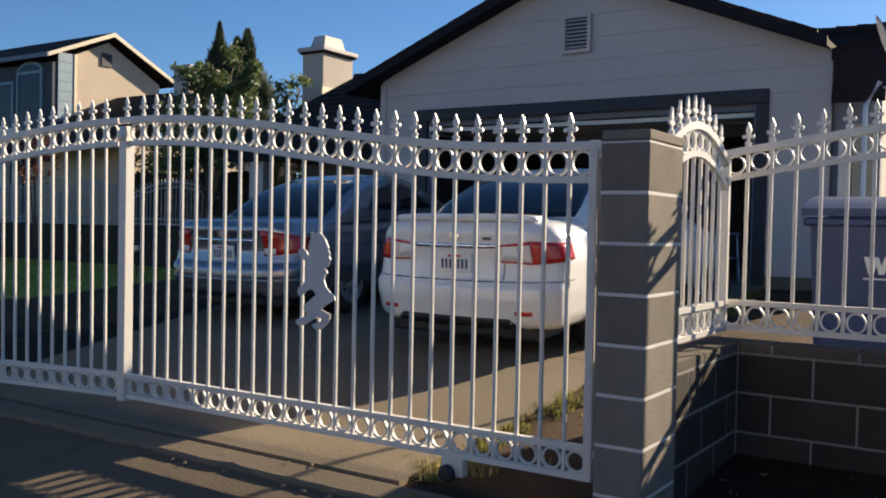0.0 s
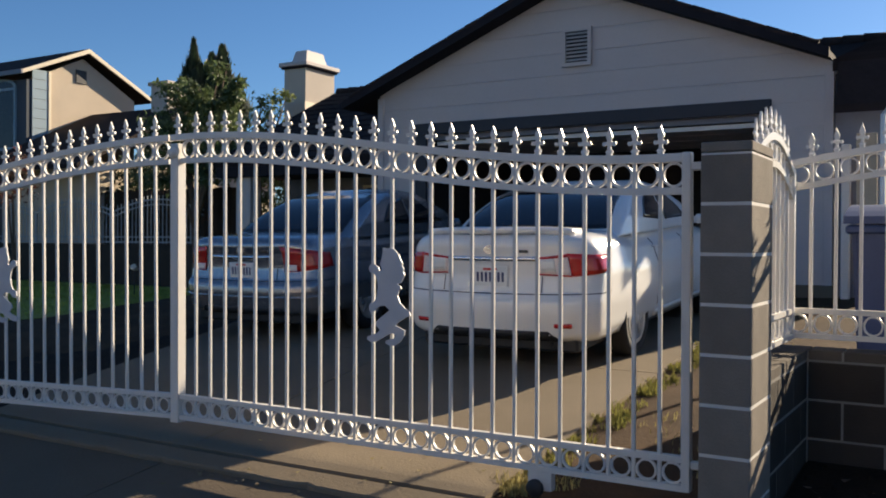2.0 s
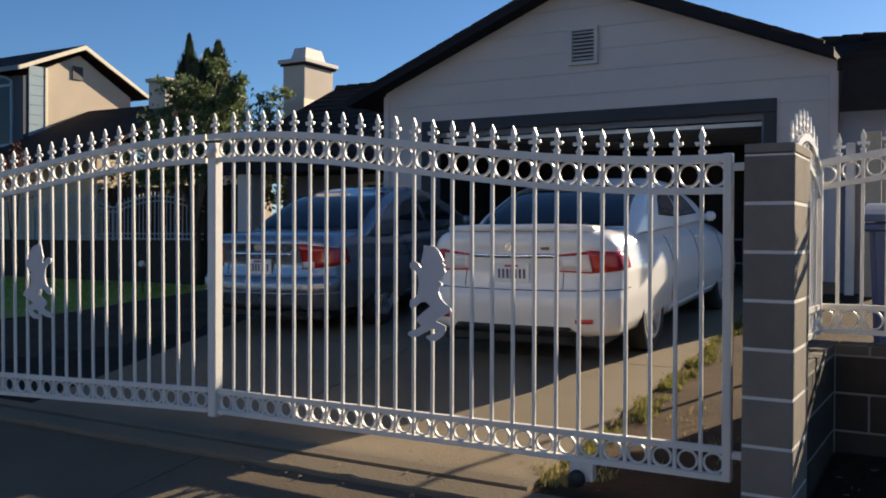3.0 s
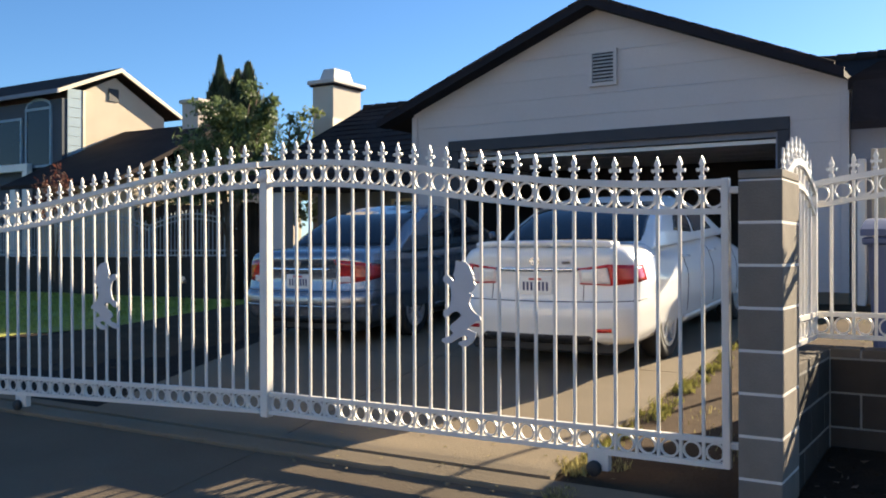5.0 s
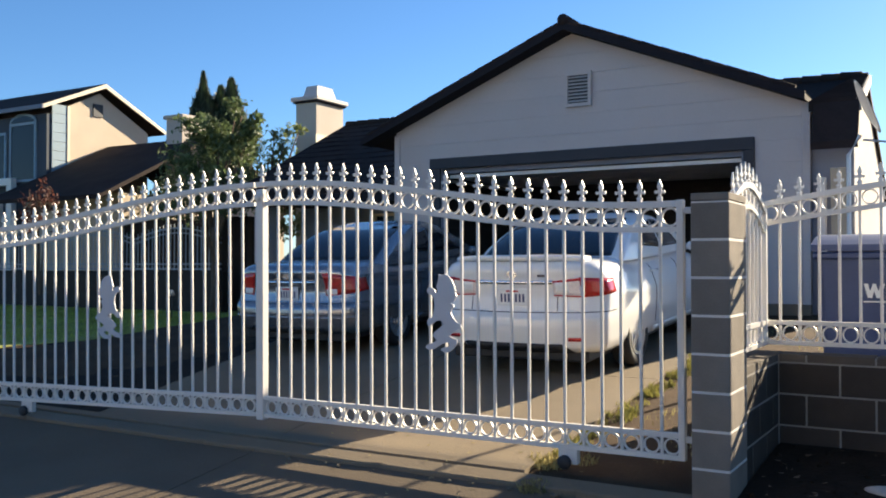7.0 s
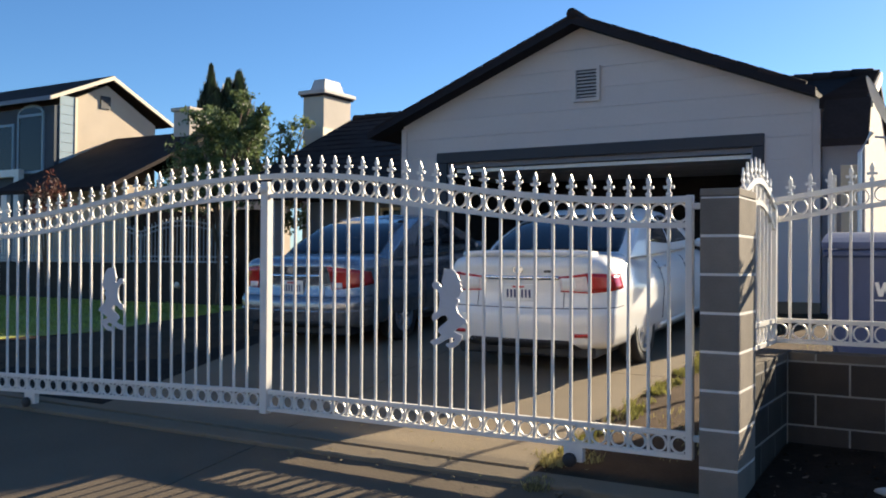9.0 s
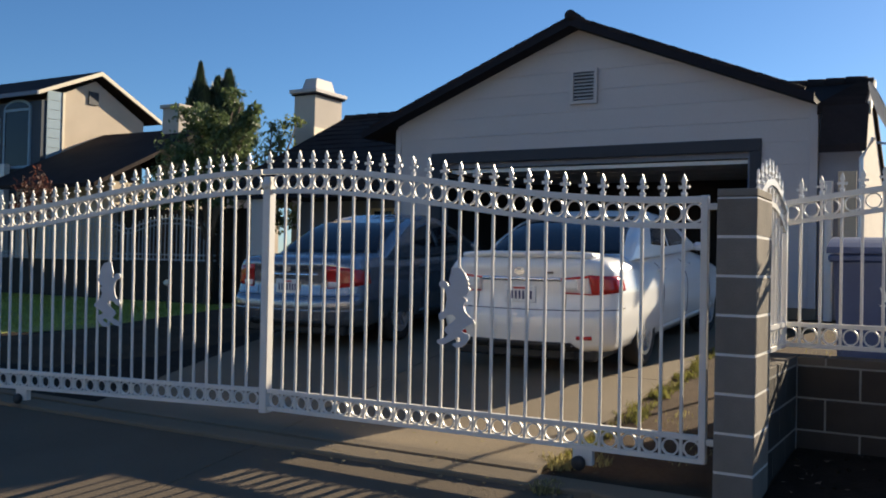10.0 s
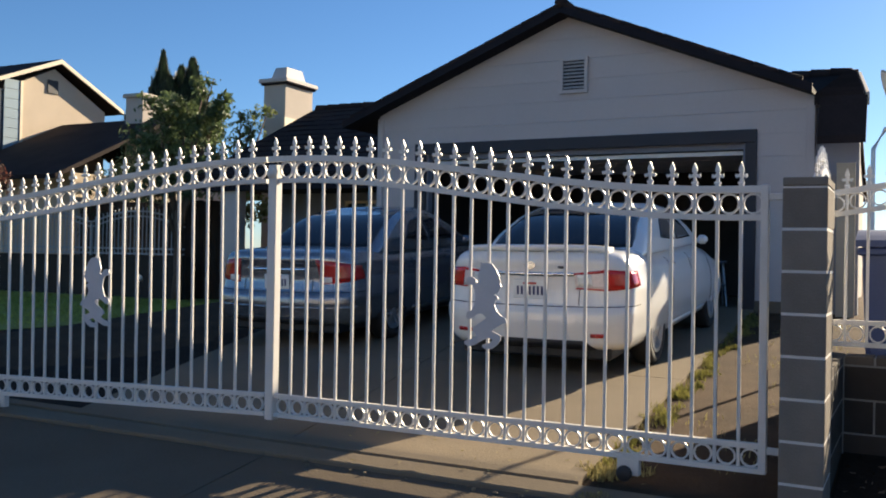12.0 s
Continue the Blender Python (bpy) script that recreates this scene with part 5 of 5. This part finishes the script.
    part("badge", lathe([(0.0, 0), (0.042, 0), (0.042, 0.006), (0.03, 0.006), (0.03, 0.003), (0.0, 0.003)], 20, pose(0, rt(0.85) - 0.006, 0.20 + (deckz - .2) * (chrome_z + 0.11), 90, 0, 0) @ Matrix.Diagonal((1.2, 0.8, 1, 1))), M_CHROME, car, "plain chrome oval badge")
    part("badge", patch(spec, across(0.40), across(0.31), chrome_z + 0.085, chrome_z + 0.115, 0.005, 4, 1), M_CHROME, car, "small chrome model badge")
    for sx in (-1, 1):
        bm = box(-0.055, 0.055, -0.04, 0.04, -0.045, 0.05, 0.03)
        part("mirror", bm, paint, car, at=pose(sx * (W / 2 + 0.02), 2.95, beltz + 0.05))
        for yh in (1.62, 2.55):
            part("door_handle", tube([(0, -0.09, 0), (0.03, -0.07, 0), (0.03, 0.07, 0), (0, 0.09, 0)], 0.011), paint, car, at=pose(sx * (W * 0.485), yh, beltz - 0.12, 0, 0, 0 if sx > 0 else 180), smooth=True)
        for th in (-30, -6.4, 14.6):
            t = th if sx > 0 else 180 - th
            part("door_seam", patch(spec, t - 0.15, t + 0.15, 0.16, 0.93, 0.003, 1, 18), M_BLACK, car, "door shut line")
        part("sill", patch(spec, -24 if sx > 0 else 204, 15 if sx > 0 else 165, 0.02, 0.10, 0.012, 16, 2, thick=0.02), paint, car, "body-coloured side skirt", True)
        for yc in (1.06, L - 0.92):
            wheel(car, sx * (W / 2 - 0.105), yc, wheel_r, sx)
    part("underbody", box(-W * .4, W * .4, 0.15, L - 0.15, 0.16, 0.30, 0.02), M_BLACK, car)
    part("exhaust", lathe([(0.03, 0), (0.03, 0.2), (0.026, 0.2), (0.026, 0)], 14, pose(W * 0.27, 0.12, 0.215, -90, 0, 0)), M_BLACK, car)
    return car


def lights_white(car, spec):
    for sx in (-1, 1):
        f = (lambda a: a) if sx > 0 else (lambda a: 180 - a)
        i, j = across(0.47), across(0.77)
        lamp = part("tail_lamp", patch(spec, f(42.5), f(j), 0.645, 0.80, 0.012, 22, 4, s0b=0.615, s1b=0.835), M_RED, car, "red wrap-round tail lamp", True)
        part("lens", patch(spec, f(j + 0.1), f(i), 0.615, 0.835, 0.011, 12, 4, s0b=0.635, s1b=0.80), M_CLEAR, lamp, "clear pink reversing lens", True)
        part("lens_trim", patch(spec, f(j), f(i), 0.80, 0.832, 0.014, 12, 1, s0b=0.78, s1b=0.80), M_RED, lamp, "red lens border", True)
        part("lens_trim", patch(spec, f(j), f(i), 0.612, 0.628, 0.014, 12, 1, s0b=0.63, s1b=0.645), M_RED, lamp, "red lens border", True)
        part("bulb_housing", patch(spec, f(across(0.64)), f(across(0.50)), 0.665, 0.785, 0.016, 8, 3), M_PLATE, lamp, "white reversing bulb bowl", True)
        part("reflector", patch(spec, f(across(0.80)), f(across(0.64)), 0.145, 0.185, 0.008, 8, 2), M_RED, car, "red bumper reflector", True)


def lights_grey(car, spec):
    for sx in (-1, 1):
        f = (lambda a: a) if sx > 0 else (lambda a: 180 - a)
        lamp = part("tail_lamp", patch(spec, f(42.5), f(across(0.60)), 0.62, 0.80, 0.008, 22, 4, s0b=0.56, s1b=0.90), M_RED, car, "red tail lamp", True)
        part("lens", patch(spec, f(across(0.76)), f(across(0.61)), 0.575, 0.66, 0.012, 8, 3), M_CLEAR, lamp, "clear reversing lens", True)
    part("bumper_strip", patch(spec, 43, 137, 0.25, 0.262, 0.008, 40, 1), M_CHROME, car, "bright bumper rubbing strip", True)


slope = math.degrees(math.atan(0.0725))
sedan("sedan", "white compact sedan parked nose-in on the sunny drive edge", pose(-2.25, 2.42, gz(2.42), slope, 0, 0.6), M_CARWHITE, 1.71, 4.55, 1.465, 1.06, 1.0, True, lights_white, 0.765, 0.318, M_TINT)
sedan("sedan", "older silver-grey sedan parked in the garage shade", pose(-5.24, 2.8, gz(2.8), slope, 0, 2.0), M_CARGREY, 1.70, 4.43, 1.44, 1.00, 0.96, False, lights_grey, 0.74, 0.30, M_TINT)


# ---------- across the street: unseen house, added to block low sky ---
opp = thing("unseen_house", "unseen plain house added across the street to block low sky", "house")
part("wall", box(-16, 14, -34, -25, -0.7, 2.6), M_STUCCO_W, opp)
part("roof", slope_deck([(-17, -29.5, 5.0), (15, -29.5, 5.0), (15, -24, 2.6), (-17, -24, 2.6)]), M_ROOF, opp)
part("roof", slope_deck([(-17, -29.5, 5.0), (15, -29.5, 5.0), (15, -35, 2.6), (-17, -35, 2.6)][::-1]), M_ROOF, opp)


# ---------- litter ----------
rnd = random.Random(77)
bm = bmesh.new()
for _ in range(46):
    x, y = rnd.uniform(-2.6, -0.4), rnd.uniform(-0.75, 0.5)
    a, r = rnd.uniform(0, 6.28), rnd.uniform(0.008, 0.02)
    z = gz(y) + 0.004
    c, d = math.cos(a) * r, math.sin(a) * r
    v = [bm.verts.new(p) for p in ((x - c, y - d, z + 0.004), (x + d * .45, y - c * .45, z), (x + c, y + d, z + rnd.uniform(0.003, 0.012)), (x - d * .45, y + c * .45, z + 0.002))]
    bm.faces.new(v)
tagged(part("fallen_leaf_litter", bm, M_DRY), "small dry leaves scattered by the gate", "leaves", kind="stuff")
bm = bmesh.new()
for _ in range(260):
    x, y = rnd.uniform(0.34, 3.0), rnd.uniform(-2.2, 1.1)
    a, r = rnd.uniform(0, 6.28), rnd.uniform(0.010, 0.032)
    z = gz(y) - 0.012
    c, d = math.cos(a) * r, math.sin(a) * r
    k = rnd.choice((0.15, 0.45, 0.5))
    v = [bm.verts.new(p) for p in ((x - c, y - d, z + rnd.uniform(0, 0.012)), (x + d * k, y - c * k, z), (x + c, y + d, z + rnd.uniform(0.003, 0.02)), (x - d * k, y + c * k, z + 0.004))]
    bm.faces.new(v)
tagged(part("bed_litter", bm, M_BARK), "brown dead leaves and twigs on the planting bed", "leaves", kind="stuff")
